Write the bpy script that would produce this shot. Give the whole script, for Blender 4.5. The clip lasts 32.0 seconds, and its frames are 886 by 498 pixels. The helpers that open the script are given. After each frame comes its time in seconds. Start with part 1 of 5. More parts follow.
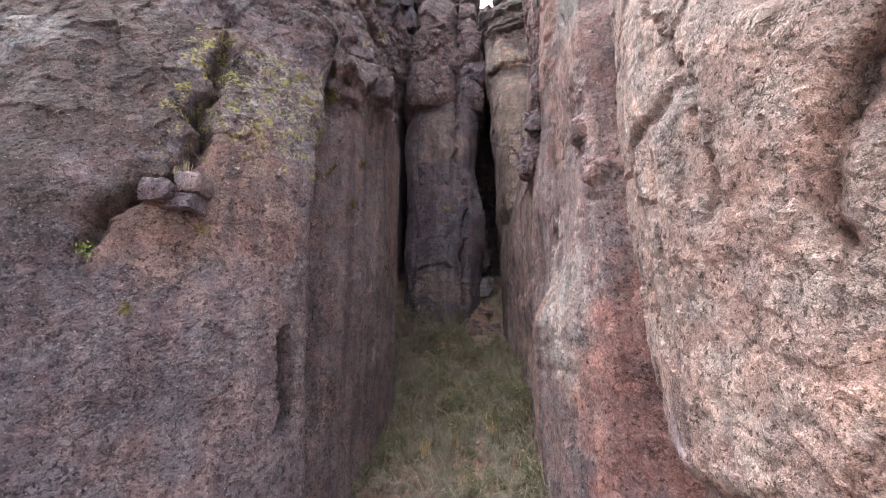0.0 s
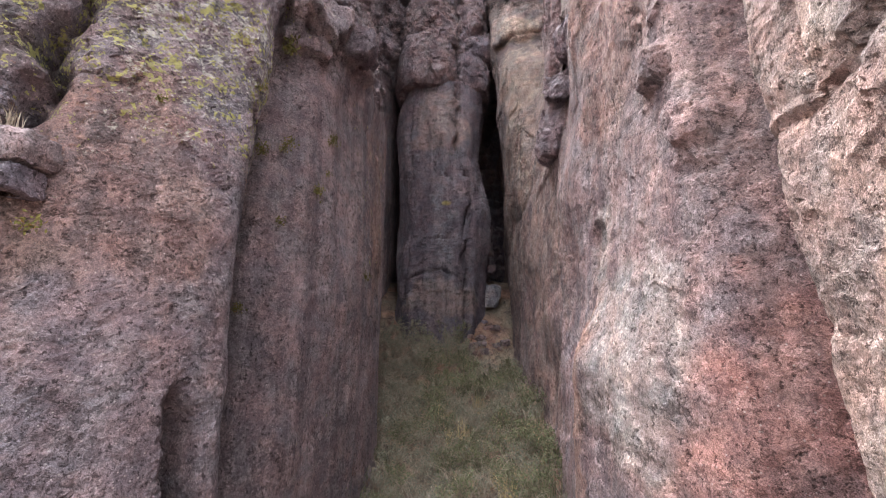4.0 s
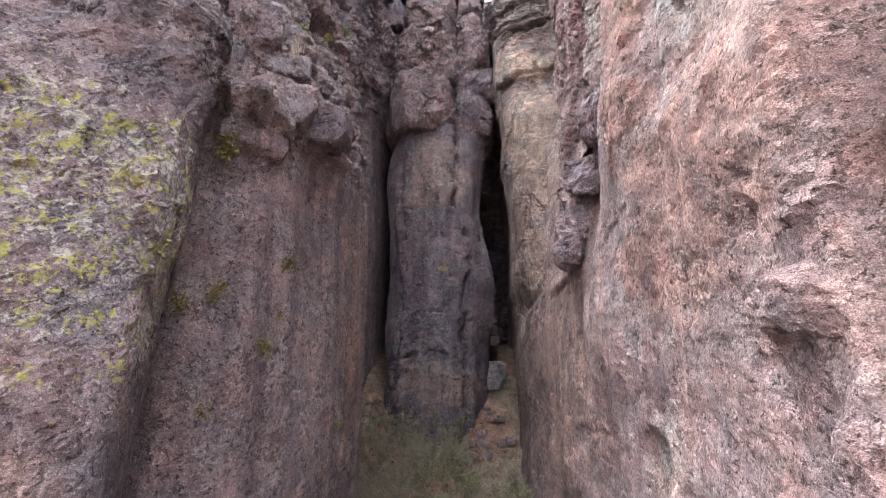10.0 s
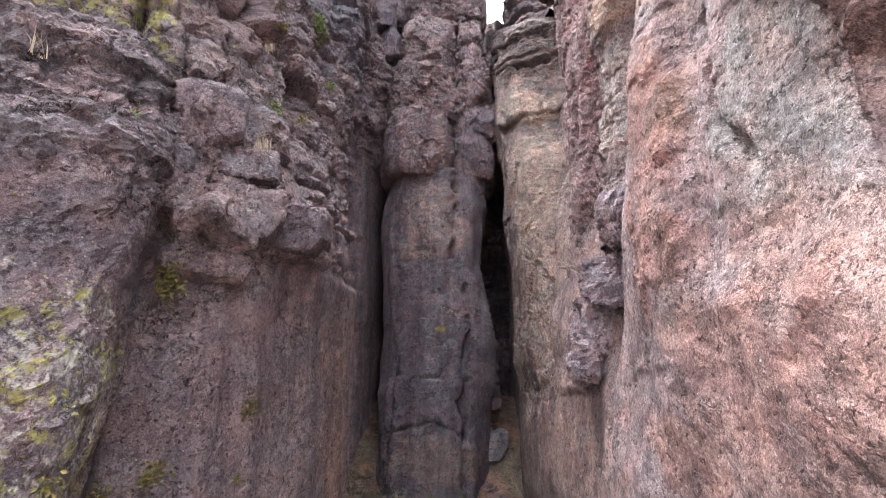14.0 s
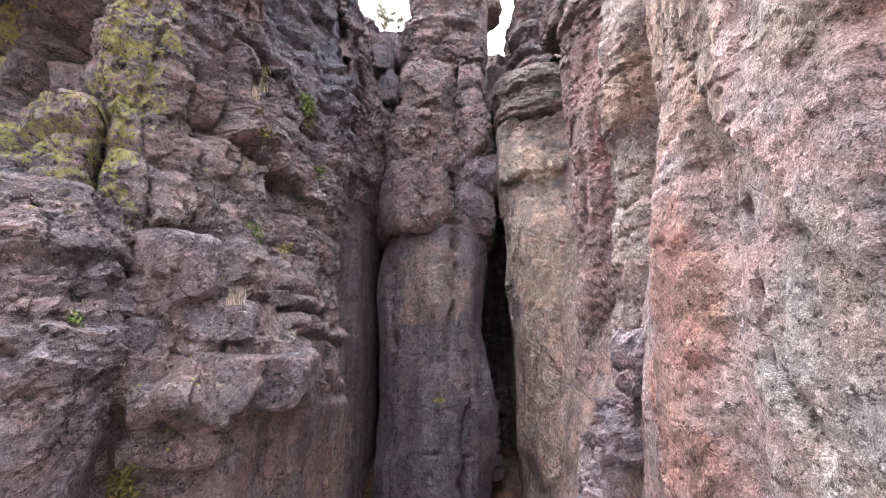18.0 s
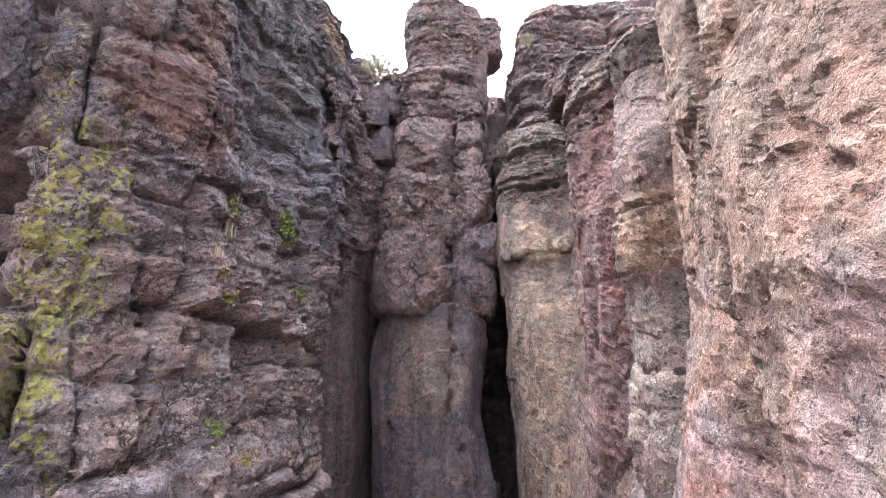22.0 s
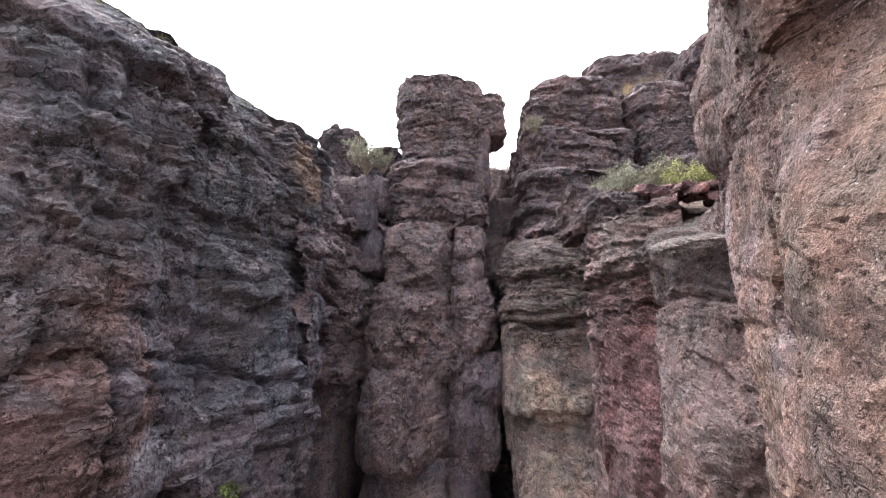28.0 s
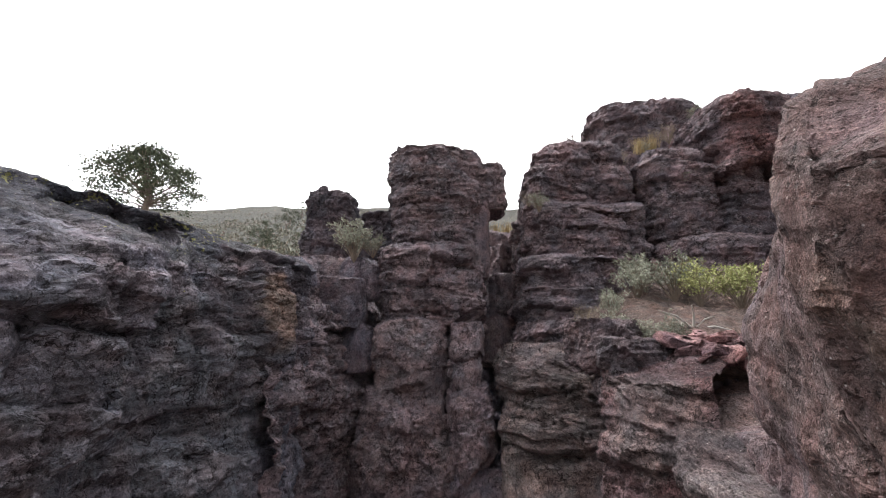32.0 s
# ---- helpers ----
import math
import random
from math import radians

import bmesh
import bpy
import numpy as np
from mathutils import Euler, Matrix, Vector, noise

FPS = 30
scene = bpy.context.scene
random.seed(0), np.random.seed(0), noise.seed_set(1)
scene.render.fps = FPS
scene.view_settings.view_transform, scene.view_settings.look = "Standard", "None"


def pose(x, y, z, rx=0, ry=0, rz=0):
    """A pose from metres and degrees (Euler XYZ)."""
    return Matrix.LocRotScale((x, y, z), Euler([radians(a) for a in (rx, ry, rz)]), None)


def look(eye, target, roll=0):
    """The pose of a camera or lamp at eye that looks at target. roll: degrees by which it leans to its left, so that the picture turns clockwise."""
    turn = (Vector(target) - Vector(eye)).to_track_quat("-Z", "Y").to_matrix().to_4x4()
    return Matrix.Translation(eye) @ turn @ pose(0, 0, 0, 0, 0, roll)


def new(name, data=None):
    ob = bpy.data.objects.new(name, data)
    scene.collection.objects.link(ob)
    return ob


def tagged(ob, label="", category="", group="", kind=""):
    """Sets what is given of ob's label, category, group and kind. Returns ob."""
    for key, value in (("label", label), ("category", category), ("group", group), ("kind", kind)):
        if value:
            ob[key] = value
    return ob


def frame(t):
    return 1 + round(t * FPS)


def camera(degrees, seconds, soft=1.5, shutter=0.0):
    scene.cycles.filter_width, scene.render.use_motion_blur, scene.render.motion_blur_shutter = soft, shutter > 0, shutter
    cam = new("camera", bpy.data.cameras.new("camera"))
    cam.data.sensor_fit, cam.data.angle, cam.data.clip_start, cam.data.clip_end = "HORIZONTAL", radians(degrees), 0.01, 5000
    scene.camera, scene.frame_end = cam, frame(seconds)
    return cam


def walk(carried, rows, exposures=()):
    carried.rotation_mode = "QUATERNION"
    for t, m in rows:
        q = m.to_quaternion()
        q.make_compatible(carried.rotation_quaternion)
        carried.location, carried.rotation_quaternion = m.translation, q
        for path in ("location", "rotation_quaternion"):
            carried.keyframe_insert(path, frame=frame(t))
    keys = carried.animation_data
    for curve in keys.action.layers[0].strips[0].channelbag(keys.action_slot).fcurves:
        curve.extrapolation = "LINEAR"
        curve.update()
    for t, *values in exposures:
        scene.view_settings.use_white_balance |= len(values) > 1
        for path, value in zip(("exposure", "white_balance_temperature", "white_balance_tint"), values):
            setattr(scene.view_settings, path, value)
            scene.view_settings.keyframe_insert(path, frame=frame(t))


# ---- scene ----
cam = camera(88.0, 32.0, soft=0.6)
METRES, EYE, TILT, LEAN, TURN = 14.0, 3.6, 14.0, 0.0, 0.0
ROWS = [
    (0.0, 0.0000, 0.0000, 0.0000, 0.00, 0.00, -0.00),
    (0.5, 0.0011, 0.0040, 0.0104, -0.01, -0.02, -0.00),
    (1.0, 0.0013, 0.0067, 0.0198, 0.01, -0.02, -0.01),
    (1.5, 0.0010, 0.0098, 0.0292, 0.03, -0.03, -0.02),
    (2.0, 0.0004, 0.0142, 0.0356, 0.00, -0.03, -0.01),
    (2.5, 0.0006, 0.0311, 0.0352, -0.02, 0.01, 0.02),
    (3.0, 0.0013, 0.0622, 0.0267, -0.01, 0.04, 0.05),
    (3.5, 0.0025, 0.1037, 0.0126, -0.01, 0.09, 0.07),
    (5.5, 0.0031, 0.2096, -0.0119, 0.03, 0.15, 0.02),
    (6.0, 0.0029, 0.2125, -0.0036, 0.07, 0.15, 0.01),
    (6.5, 0.0045, 0.2162, 0.0084, 0.09, 0.12, 0.00),
    (7.0, 0.0047, 0.2212, 0.0245, 0.06, 0.06, 0.02),
    (7.5, 0.0044, 0.2261, 0.0413, 0.05, -0.01, 0.01),
    (8.0, 0.0055, 0.2311, 0.0577, 0.06, 0.00, -0.00),
    (8.5, 0.0066, 0.2361, 0.0736, 0.05, -0.06, 0.01),
    (9.0, 0.0082, 0.2409, 0.0892, 0.04, -0.07, -0.00),
    (9.5, 0.0093, 0.2455, 0.1040, 0.03, -0.08, 0.03),
    (10.0, 0.0095, 0.2505, 0.1174, 0.04, -0.09, 0.01),
    (10.5, 0.0092, 0.2545, 0.1305, 0.02, -0.09, 0.01),
    (11.0, 0.0101, 0.2605, 0.1433, 0.04, -0.11, -0.01),
    (11.5, 0.0112, 0.2676, 0.1552, 0.03, -0.10, -0.01),
    (12.0, 0.0123, 0.2769, 0.1657, 0.06, -0.10, -0.02),
    (12.5, 0.0118, 0.2870, 0.1752, 0.05, -0.09, -0.01),
    (13.0, 0.0119, 0.2970, 0.1838, 0.07, -0.11, -0.03),
    (13.5, 0.0128, 0.3039, 0.1923, 0.07, -0.14, -0.03),
    (14.0, 0.0133, 0.3074, 0.2015, 0.08, -0.16, -0.04),
    (14.5, 0.0132, 0.3106, 0.2123, 0.07, -0.19, -0.05),
    (16.5, 0.0156, 0.3267, 0.2523, 0.07, -0.25, -0.04),
    (17.0, 0.0150, 0.3311, 0.2637, 0.05, -0.28, -0.02),
    (17.5, 0.0146, 0.3365, 0.2783, 0.09, -0.31, -0.04),
    (18.0, 0.0147, 0.3412, 0.2938, 0.10, -0.32, -0.04),
    (18.5, 0.0150, 0.3458, 0.3086, 0.08, -0.34, -0.03),
    (19.0, 0.0152, 0.3505, 0.3234, 0.11, -0.36, -0.04),
    (19.5, 0.0156, 0.3548, 0.3353, 0.13, -0.36, -0.04),
    (20.0, 0.0159, 0.3591, 0.3471, 0.12, -0.40, -0.03),
    (20.5, 0.0158, 0.3630, 0.3588, 0.11, -0.40, -0.02),
    (21.0, 0.0167, 0.3691, 0.3726, 0.15, -0.42, -0.01),
    (21.5, 0.0176, 0.3779, 0.3904, 0.13, -0.47, -0.02),
    (22.0, 0.0194, 0.3863, 0.4065, 0.14, -0.48, -0.03),
    (22.5, 0.0199, 0.3947, 0.4221, 0.11, -0.53, -0.02),
    (23.0, 0.0200, 0.4024, 0.4368, 0.13, -0.58, -0.03),
    (23.5, 0.0203, 0.4101, 0.4520, 0.13, -0.58, -0.03),
    (24.0, 0.0209, 0.4177, 0.4669, 0.11, -0.63, -0.04),
    (24.5, 0.0217, 0.4251, 0.4816, 0.11, -0.67, -0.05),
    (25.0, 0.0224, 0.4326, 0.4961, 0.11, -0.70, -0.06),
    (25.5, 0.0227, 0.4405, 0.5105, 0.11, -0.75, -0.06),
    (27.5, 0.0241, 0.4709, 0.5688, 0.10, -0.85, 0.06),
    (28.0, 0.0237, 0.4792, 0.5846, 0.09, -0.86, 0.04),
    (28.5, 0.0240, 0.4873, 0.6005, 0.08, -0.89, 0.02),
    (29.0, 0.0251, 0.4959, 0.6166, 0.06, -0.94, 0.00),
    (29.5, 0.0261, 0.5045, 0.6333, 0.08, -1.00, 0.00),
    (30.0, 0.0265, 0.5132, 0.6505, 0.05, -1.04, 0.00),
    (30.5, 0.0278, 0.5218, 0.6679, 0.06, -1.10, -0.01),
    (31.0, 0.0288, 0.5290, 0.6846, 0.05, -1.18, -0.02),
    (31.5, 0.0297, 0.5351, 0.7006, 0.04, -1.21, -0.00),
    (32.0, 0.0300, 0.5403, 0.7157, 0.03, -1.26, 0.01),
]
walk(cam, [(t, pose(0, 0, EYE, TILT, LEAN, TURN) @ pose(METRES * x, METRES * y, METRES * z, 90 + pitch, roll, yaw)) for t, x, y, z, yaw, pitch, roll in ROWS],
     exposures=[(0.0, 1.94), (2.5, 2.02), (5.5, 2.48), (18.0, 2.48), (22.0, 2.40), (24.0, 2.30), (26.0, 1.92), (28.0, 1.48), (30.0, 1.15), (32.0, 0.66)])

# ---- light ----
world = bpy.data.worlds.new("sky")
scene.world = world
world.use_nodes = True
wn, wl = world.node_tree.nodes, world.node_tree.links
SUN_UP, SUN_TURN = 68.0, 327.0
sky = wn.new("ShaderNodeTexSky")
sky.sky_type, sky.sun_disc = "NISHITA", False
sky.sun_elevation, sky.sun_rotation = radians(SUN_UP), radians(SUN_TURN)
sky.air_density, sky.dust_density, sky.ozone_density = 1.0, 6.0, 1.0
veil = wn.new("ShaderNodeHueSaturation")
veil.inputs["Saturation"].default_value = 0.10
veil.inputs["Value"].default_value = 2.2
wl.new(sky.outputs[0], veil.inputs["Color"])
wl.new(veil.outputs[0], wn["Background"].inputs[0])
wn["Background"].inputs[1].default_value = 0.15
sun = new("sun", bpy.data.lights.new("sun", "SUN"))
sun.data.energy, sun.data.angle, sun.data.color = 0.8, radians(40), (1.0, 0.97, 0.94)
sa, se = radians(SUN_TURN), radians(SUN_UP)
sun.matrix_world = look((math.sin(sa) * math.cos(se) * 60, math.cos(sa) * math.cos(se) * 60, math.sin(se) * 60), (0, 0, 0))


# ---- noise on arrays ----
def hashed(ix, iy, iz, seed):
    h = (ix.astype(np.int64) * 374761393 + iy.astype(np.int64) * 668265263 + iz.astype(np.int64) * 2147483647 + seed * 974634777) & 0xFFFFFFFF
    h = ((h ^ (h >> 13)) * 1274126177) & 0xFFFFFFFF
    h = ((h ^ (h >> 16)) * 2246822519) & 0xFFFFFFFF
    return ((h ^ (h >> 15)) & 0xFFFFFF) / float(0xFFFFFF)


def value_noise(p, seed=0):
    """Noise from -1 to 1 on points of shape (n, 3)."""
    c = np.floor(p)
    f = p - c
    c = c.astype(np.int64)
    f = f * f * f * (f * (f * 6 - 15) + 10)
    out = 0
    for dx in (0, 1):
        wx = f[:, 0] if dx else 1 - f[:, 0]
        for dy in (0, 1):
            wy = wx * (f[:, 1] if dy else 1 - f[:, 1])
            for dz in (0, 1):
                out = out + wy * (f[:, 2] if dz else 1 - f[:, 2]) * hashed(c[:, 0] + dx, c[:, 1] + dy, c[:, 2] + dz, seed)
    return out * 2 - 1


def fbm(p, octaves=4, seed=0, gain=0.5):
    out, amp, total = 0, 1.0, 0.0
    for k in range(octaves):
        out = out + amp * value_noise(p * 2.03 ** k + 17.3 * k, seed + k)
        total += amp
        amp *= gain
    return out / total * 1.6


def cells(p, seed=0):
    """Voronoi: distance to the cell's edge (F2 - F1), a random value for each cell, and the way from the cell's middle."""
    c = np.floor(p).astype(np.int64)
    f1 = np.full(len(p), 9.0)
    f2 = np.full(len(p), 9.0)
    who = np.zeros(len(p))
    way = np.zeros((len(p), 3))
    for dx in (-1, 0, 1):
        for dy in (-1, 0, 1):
            for dz in (-1, 0, 1):
                i, j, k = c[:, 0] + dx, c[:, 1] + dy, c[:, 2] + dz
                v = np.stack([p[:, 0] - i - hashed(i, j, k, seed), p[:, 1] - j - hashed(i, j, k, seed + 1), p[:, 2] - k - hashed(i, j, k, seed + 2)], 1)
                d = (v * v).sum(1)
                near = d < f1
                f2 = np.where(near, f1, np.minimum(f2, d))
                who = np.where(near, hashed(i, j, k, seed + 3), who)
                way = np.where(near[:, None], v, way)
                f1 = np.where(near, d, f1)
    return np.sqrt(f2) - np.sqrt(f1), who, way


def facets(p, seed):
    """Broken planes: every cell is a plane of its own tilt. From about -1 to 1."""
    edge, who, way = cells(p, seed)
    tilt = np.stack([np.sin(who * 91.7), np.sin(who * 57.3 + 2), np.sin(who * 123.1 + 4)], 1)
    return (way * tilt).sum(1) + 0.7 * (who - 0.5)


def step(a, b, v):
    t = np.clip((v - a) / (b - a), 0, 1)
    return t * t * (3 - 2 * t)


# ---- rock relief ----
def joints(p, h, wide, seed, warp):
    """Blocks between bedding planes and upright joints: each block's own offset and tilt, the open joint from 0 to 1, and a random value."""
    lev = (p[:, 2] + 0.10 * warp[:, 0] + 0.05 * p[:, 0] - 0.04 * p[:, 1]) / h
    lev = lev + 0.45 * value_noise(np.stack([p[:, 0] * 0.35, p[:, 1] * 0.35, lev * 0.3], 1), seed + 1)
    i = np.floor(lev)
    f = lev - i
    row = hashed(i, i * 0, i * 0, seed)
    col = (p[:, 0] * 0.74 + p[:, 1] * 0.67 + 0.07 * warp[:, 1] + 0.16 * (row - 0.5) * p[:, 2]) / (h * wide * (0.6 + 0.8 * row)) + row * 7
    j = np.floor(col)
    g = col - j
    who = hashed(i, j, i * 0, seed + 2)
    off = (who - 0.5) + 0.7 * (f - 0.5) * np.sin(who * 51) + 0.7 * (g - 0.5) * np.sin(who * 83)
    reach = np.minimum(np.minimum(f, 1 - f) * h, np.minimum(g, 1 - g) * h * wide)
    gap = np.exp(-(reach / 0.040) ** 1.6) * step(-0.25, 0.15, warp[:, 2] + who - 0.4)
    return off, gap, who


def relief(p, n, lump=0.10, block=0.0, strata=0.0, flute=0.0, pit=0.02, facet=0.05, size=(0.9, 0.45), seed=0):
    """How far the rock stands proud of its plain form, in metres."""
    warp = np.stack([fbm(p * 1.3, 3, seed + k) for k in (11, 12, 13)], 1)
    d = lump * fbm(p * 0.8, 3, seed)
    plate = None
    if np.any(facet):
        d = d + facet * (0.9 * facets((p + 0.10 * warp) * np.array([1.5, 1.5, 1.1]), seed + 5) + 0.5 * facets((p + 0.06 * warp) * 4.2, seed + 6))
        d = d + 0.18 * facet * facets(p * 10.0 + 0.3 * warp, seed + 7)
    steep = 1 - step(0.45, 0.85, np.abs(n[:, 2]))
    block, strata = block * steep, strata * steep
    if np.any(block):
        open_joint = np.clip(np.asarray(block) * 7, 0, 1)
        for h, amp, deep, sd in ((size[1] * 1.5, 1.0, 0.20, 20), (size[1] * 0.6, 0.45, 0.085, 30)):
            off, gap, who = joints(p, h, size[0] / size[1], seed + sd, warp)
            d = d + block * amp * off - deep * gap * open_joint
            plate = who if plate is None else plate
    if np.any(strata):
        for h, a, s in ((0.44, 1.0, 41), (0.17, 0.55, 43), (0.07, 0.22, 45)):
            lev = (p[:, 2] + 0.14 * warp[:, 0] + 0.03 * p[:, 0]) / h
            lev = lev + 0.5 * value_noise(np.stack([p[:, 0] * 0.7, p[:, 1] * 0.7, lev * 0.2], 1), seed + s + 1)
            i = np.floor(lev)
            f = lev - i
            col = (p[:, 0] * 0.7 + p[:, 1] * 0.7 + 0.25 * warp[:, 1]) / (h * 3.2) + hashed(i, i * 0, i * 0, seed + s) * 7
            ci = np.floor(col)
            mine = hashed(i, ci, i * 0, seed + s)
            below = hashed(i - 1, np.floor((p[:, 0] * 0.7 + p[:, 1] * 0.7 + 0.25 * warp[:, 1]) / (h * 3.2) + hashed(i - 1, i * 0, i * 0, seed + s) * 7), i * 0, seed + s)
            seam = (1 - step(0.0, 0.06, np.minimum(col - ci, 1 - col + ci))) * 0.4
            d = d + strata * a * (below + (mine - below) * step(0.0, 0.14, f) - 0.5 - 0.3 * (1 - step(0.0, 0.12, f)) - seam)
    if np.any(flute):
        d = d + flute * fbm(p * np.array([2.4, 2.4, 0.22]), 4, seed + 50)
    rough = 0.45 - np.abs(fbm(p * 7.0 + 0.4 * warp, 4, seed + 60, 0.6)) * 1.5
    chips = facets(p * np.array([8.0, 8.0, 11.0]) + 0.6 * warp, seed + 63)
    return d + pit * (1.0 * rough + 0.5 * chips), plate


# ---- materials ----
def node_material(name):
    m = bpy.data.materials.new(name)
    m.use_nodes = True
    return m, m.node_tree.nodes, m.node_tree.links, m.node_tree.nodes["Principled BSDF"]


def rock_material():
    m, nodes, links, out = node_material("volcanic rock")
    where = nodes.new("ShaderNodeNewGeometry").outputs["Position"]

    def tex(kind, scale, **kw):
        n = nodes.new(kind)
        links.new(where, n.inputs["Vector"])
        n.inputs["Scale"].default_value = scale
        for k, v in kw.items():
            n.inputs[k].default_value = v
        return n

    def ramp(src, a, b, lo=0.0, hi=1.0):
        r = nodes.new("ShaderNodeMapRange")
        r.inputs["From Min"].default_value, r.inputs["From Max"].default_value = a, b
        r.inputs["To Min"].default_value, r.inputs["To Max"].default_value = lo, hi
        links.new(src, r.inputs["Value"])
        return r.outputs[0]

    def maths(op, a, b):
        n = nodes.new("ShaderNodeMath")
        n.operation = op
        for k, v in enumerate((a, b)):
            if isinstance(v, (int, float)):
                n.inputs[k].default_value = v
            else:
                links.new(v, n.inputs[k])
        return n.outputs[0]

    def mix(kind, fac, a, b):
        n = nodes.new("ShaderNodeMix")
        n.data_type, n.blend_type = "RGBA", kind
        for k, v in ((0, fac), (6, a), (7, b)):
            if isinstance(v, (int, float)):
                n.inputs[k].default_value = v
            elif isinstance(v, tuple):
                n.inputs[k].default_value = (*v, 1)
            else:
                links.new(v, n.inputs[k])
        return n.outputs[2]

    base = nodes.new("ShaderNodeAttribute")
    base.attribute_name = "stone"
    grown = nodes.new("ShaderNodeAttribute")
    grown.attribute_name = "growth"
    split = nodes.new("ShaderNodeSeparateColor")
    links.new(grown.outputs["Color"], split.inputs[0])
    broad = tex("ShaderNodeTexNoise", 2.2, Detail=8.0, Roughness=0.68, Distortion=0.4)
    chip = tex("ShaderNodeTexNoise", 13.0, Detail=5.0, Roughness=0.68, Distortion=0.6)
    fine = tex("ShaderNodeTexNoise", 44.0, Detail=4.0, Roughness=0.7)
    spots = tex("ShaderNodeTexNoise", 24.0, Detail=4.0, Roughness=0.65)
    clast = tex("ShaderNodeTexVoronoi", 21.0, Randomness=1.0)
    c = mix("MULTIPLY", 1.0, base.outputs["Color"], mix("MIX", ramp(broad.outputs[0], 0.32, 0.68), (0.80, 0.785, 0.80), (1.19, 1.18, 1.16)))
    c = mix("MULTIPLY", 1.0, c, mix("MIX", ramp(chip.outputs[0], 0.36, 0.64), (0.87, 0.865, 0.865), (1.12, 1.12, 1.12)))
    c = mix("MULTIPLY", 1.0, c, mix("MIX", ramp(fine.outputs[0], 0.34, 0.66), (0.70, 0.69, 0.69), (1.28, 1.28, 1.28)))
    grit = tex("ShaderNodeTexNoise", 150.0, Detail=3.0, Roughness=0.7)
    c = mix("MULTIPLY", 1.0, c, mix("MIX", ramp(grit.outputs[0], 0.36, 0.64), (0.60, 0.59, 0.59), (1.38, 1.38, 1.38)))
    # upright streaks of water stain on the massive rock
    upright = nodes.new("ShaderNodeMapping")
    upright.inputs["Scale"].default_value = (5.0, 5.0, 0.34)
    links.new(where, upright.inputs["Vector"])
    streaks = nodes.new("ShaderNodeTexNoise")
    streaks.inputs["Scale"].default_value, streaks.inputs["Detail"].default_value, streaks.inputs["Roughness"].default_value = 1.0, 6.0, 0.6
    links.new(upright.outputs[0], streaks.inputs["Vector"])
    c = mix("MULTIPLY", ramp(grown.outputs["Alpha"], 0.2, 0.6, 1.0, 0.2), c, mix("MIX", ramp(streaks.outputs[0], 0.36, 0.64), (0.74, 0.73, 0.75), (1.16, 1.15, 1.13)))
    # broken plates of slightly different tone, and thin beds in the layered rock
    nudge = nodes.new("ShaderNodeMix")
    nudge.data_type, nudge.blend_type = "RGBA", "LINEAR_LIGHT"
    nudge.inputs[0].default_value = 0.10
    links.new(where, nudge.inputs[6])
    links.new(chip.outputs["Color"], nudge.inputs[7])
    plates = []
    for size, lo, hi in ((3.1, 0.86, 1.13), (8.5, 0.86, 1.13)):
        v = nodes.new("ShaderNodeTexVoronoi")
        v.inputs["Scale"].default_value = size
        links.new(nudge.outputs[2], v.inputs["Vector"])
        grey = nodes.new("ShaderNodeSeparateColor")
        links.new(v.outputs["Color"], grey.inputs[0])
        plates.append(grey.outputs[0])
        c = mix("MULTIPLY", 1.0, c, mix("MIX", grey.outputs[0], (lo, lo, lo * 1.02), (hi, hi * 0.99, hi * 0.97)))
    flatten = nodes.new("ShaderNodeMapping")
    flatten.inputs["Scale"].default_value = (1.3, 1.3, 17.0)
    links.new(nudge.outputs[2], flatten.inputs["Vector"])
    beds = nodes.new("ShaderNodeTexNoise")
    beds.inputs["Scale"].default_value, beds.inputs["Detail"].default_value, beds.inputs["Roughness"].default_value = 1.0, 5.0, 0.62
    links.new(flatten.outputs[0], beds.inputs["Vector"])
    bed = maths("MULTIPLY", ramp(beds.outputs[0], 0.52, 0.36), grown.outputs["Alpha"])
    c = mix("MULTIPLY", maths("MULTIPLY", bed, 0.85), c, (0.42, 0.4, 0.4))
    hole_where = tex("ShaderNodeTexNoise", 1.3, Detail=6.0, Roughness=0.65)
    # pale crystals in the tuff; shade painted into its vesicles and hairline cracks
    c = mix("MIX", maths("MULTIPLY", ramp(clast.outputs["Distance"], 0.15, 0.08), 0.35), c, (0.55, 0.5, 0.48))
    c = mix("MULTIPLY", maths("MULTIPLY", ramp(spots.outputs[0], 0.42, 0.36), 0.8), c, (0.3, 0.28, 0.29))
    pits = None
    for size, deep, lo in ((15.0, 0.24, 0.50), (34.0, 0.30, 0.47)):
        v = nodes.new("ShaderNodeTexVoronoi")
        v.inputs["Scale"].default_value = size
        links.new(nudge.outputs[2], v.inputs["Vector"])
        hole = maths("MULTIPLY", ramp(v.outputs["Distance"], deep, deep * 0.45), ramp(hole_where.outputs[0], lo, lo + 0.1))
        pits = hole if pits is None else maths("MAXIMUM", pits, hole)
    c = mix("MULTIPLY", maths("MULTIPLY", pits, 0.62), c, (0.40, 0.36, 0.36))
    hue = tex("ShaderNodeTexNoise", 3.4, Detail=5.0, Roughness=0.6)
    c = mix("MULTIPLY", 1.0, c, mix("MIX", ramp(hue.outputs[0], 0.38, 0.62), (1.08, 0.98, 0.96), (0.92, 1.0, 1.03)))
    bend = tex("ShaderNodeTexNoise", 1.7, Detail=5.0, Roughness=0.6)
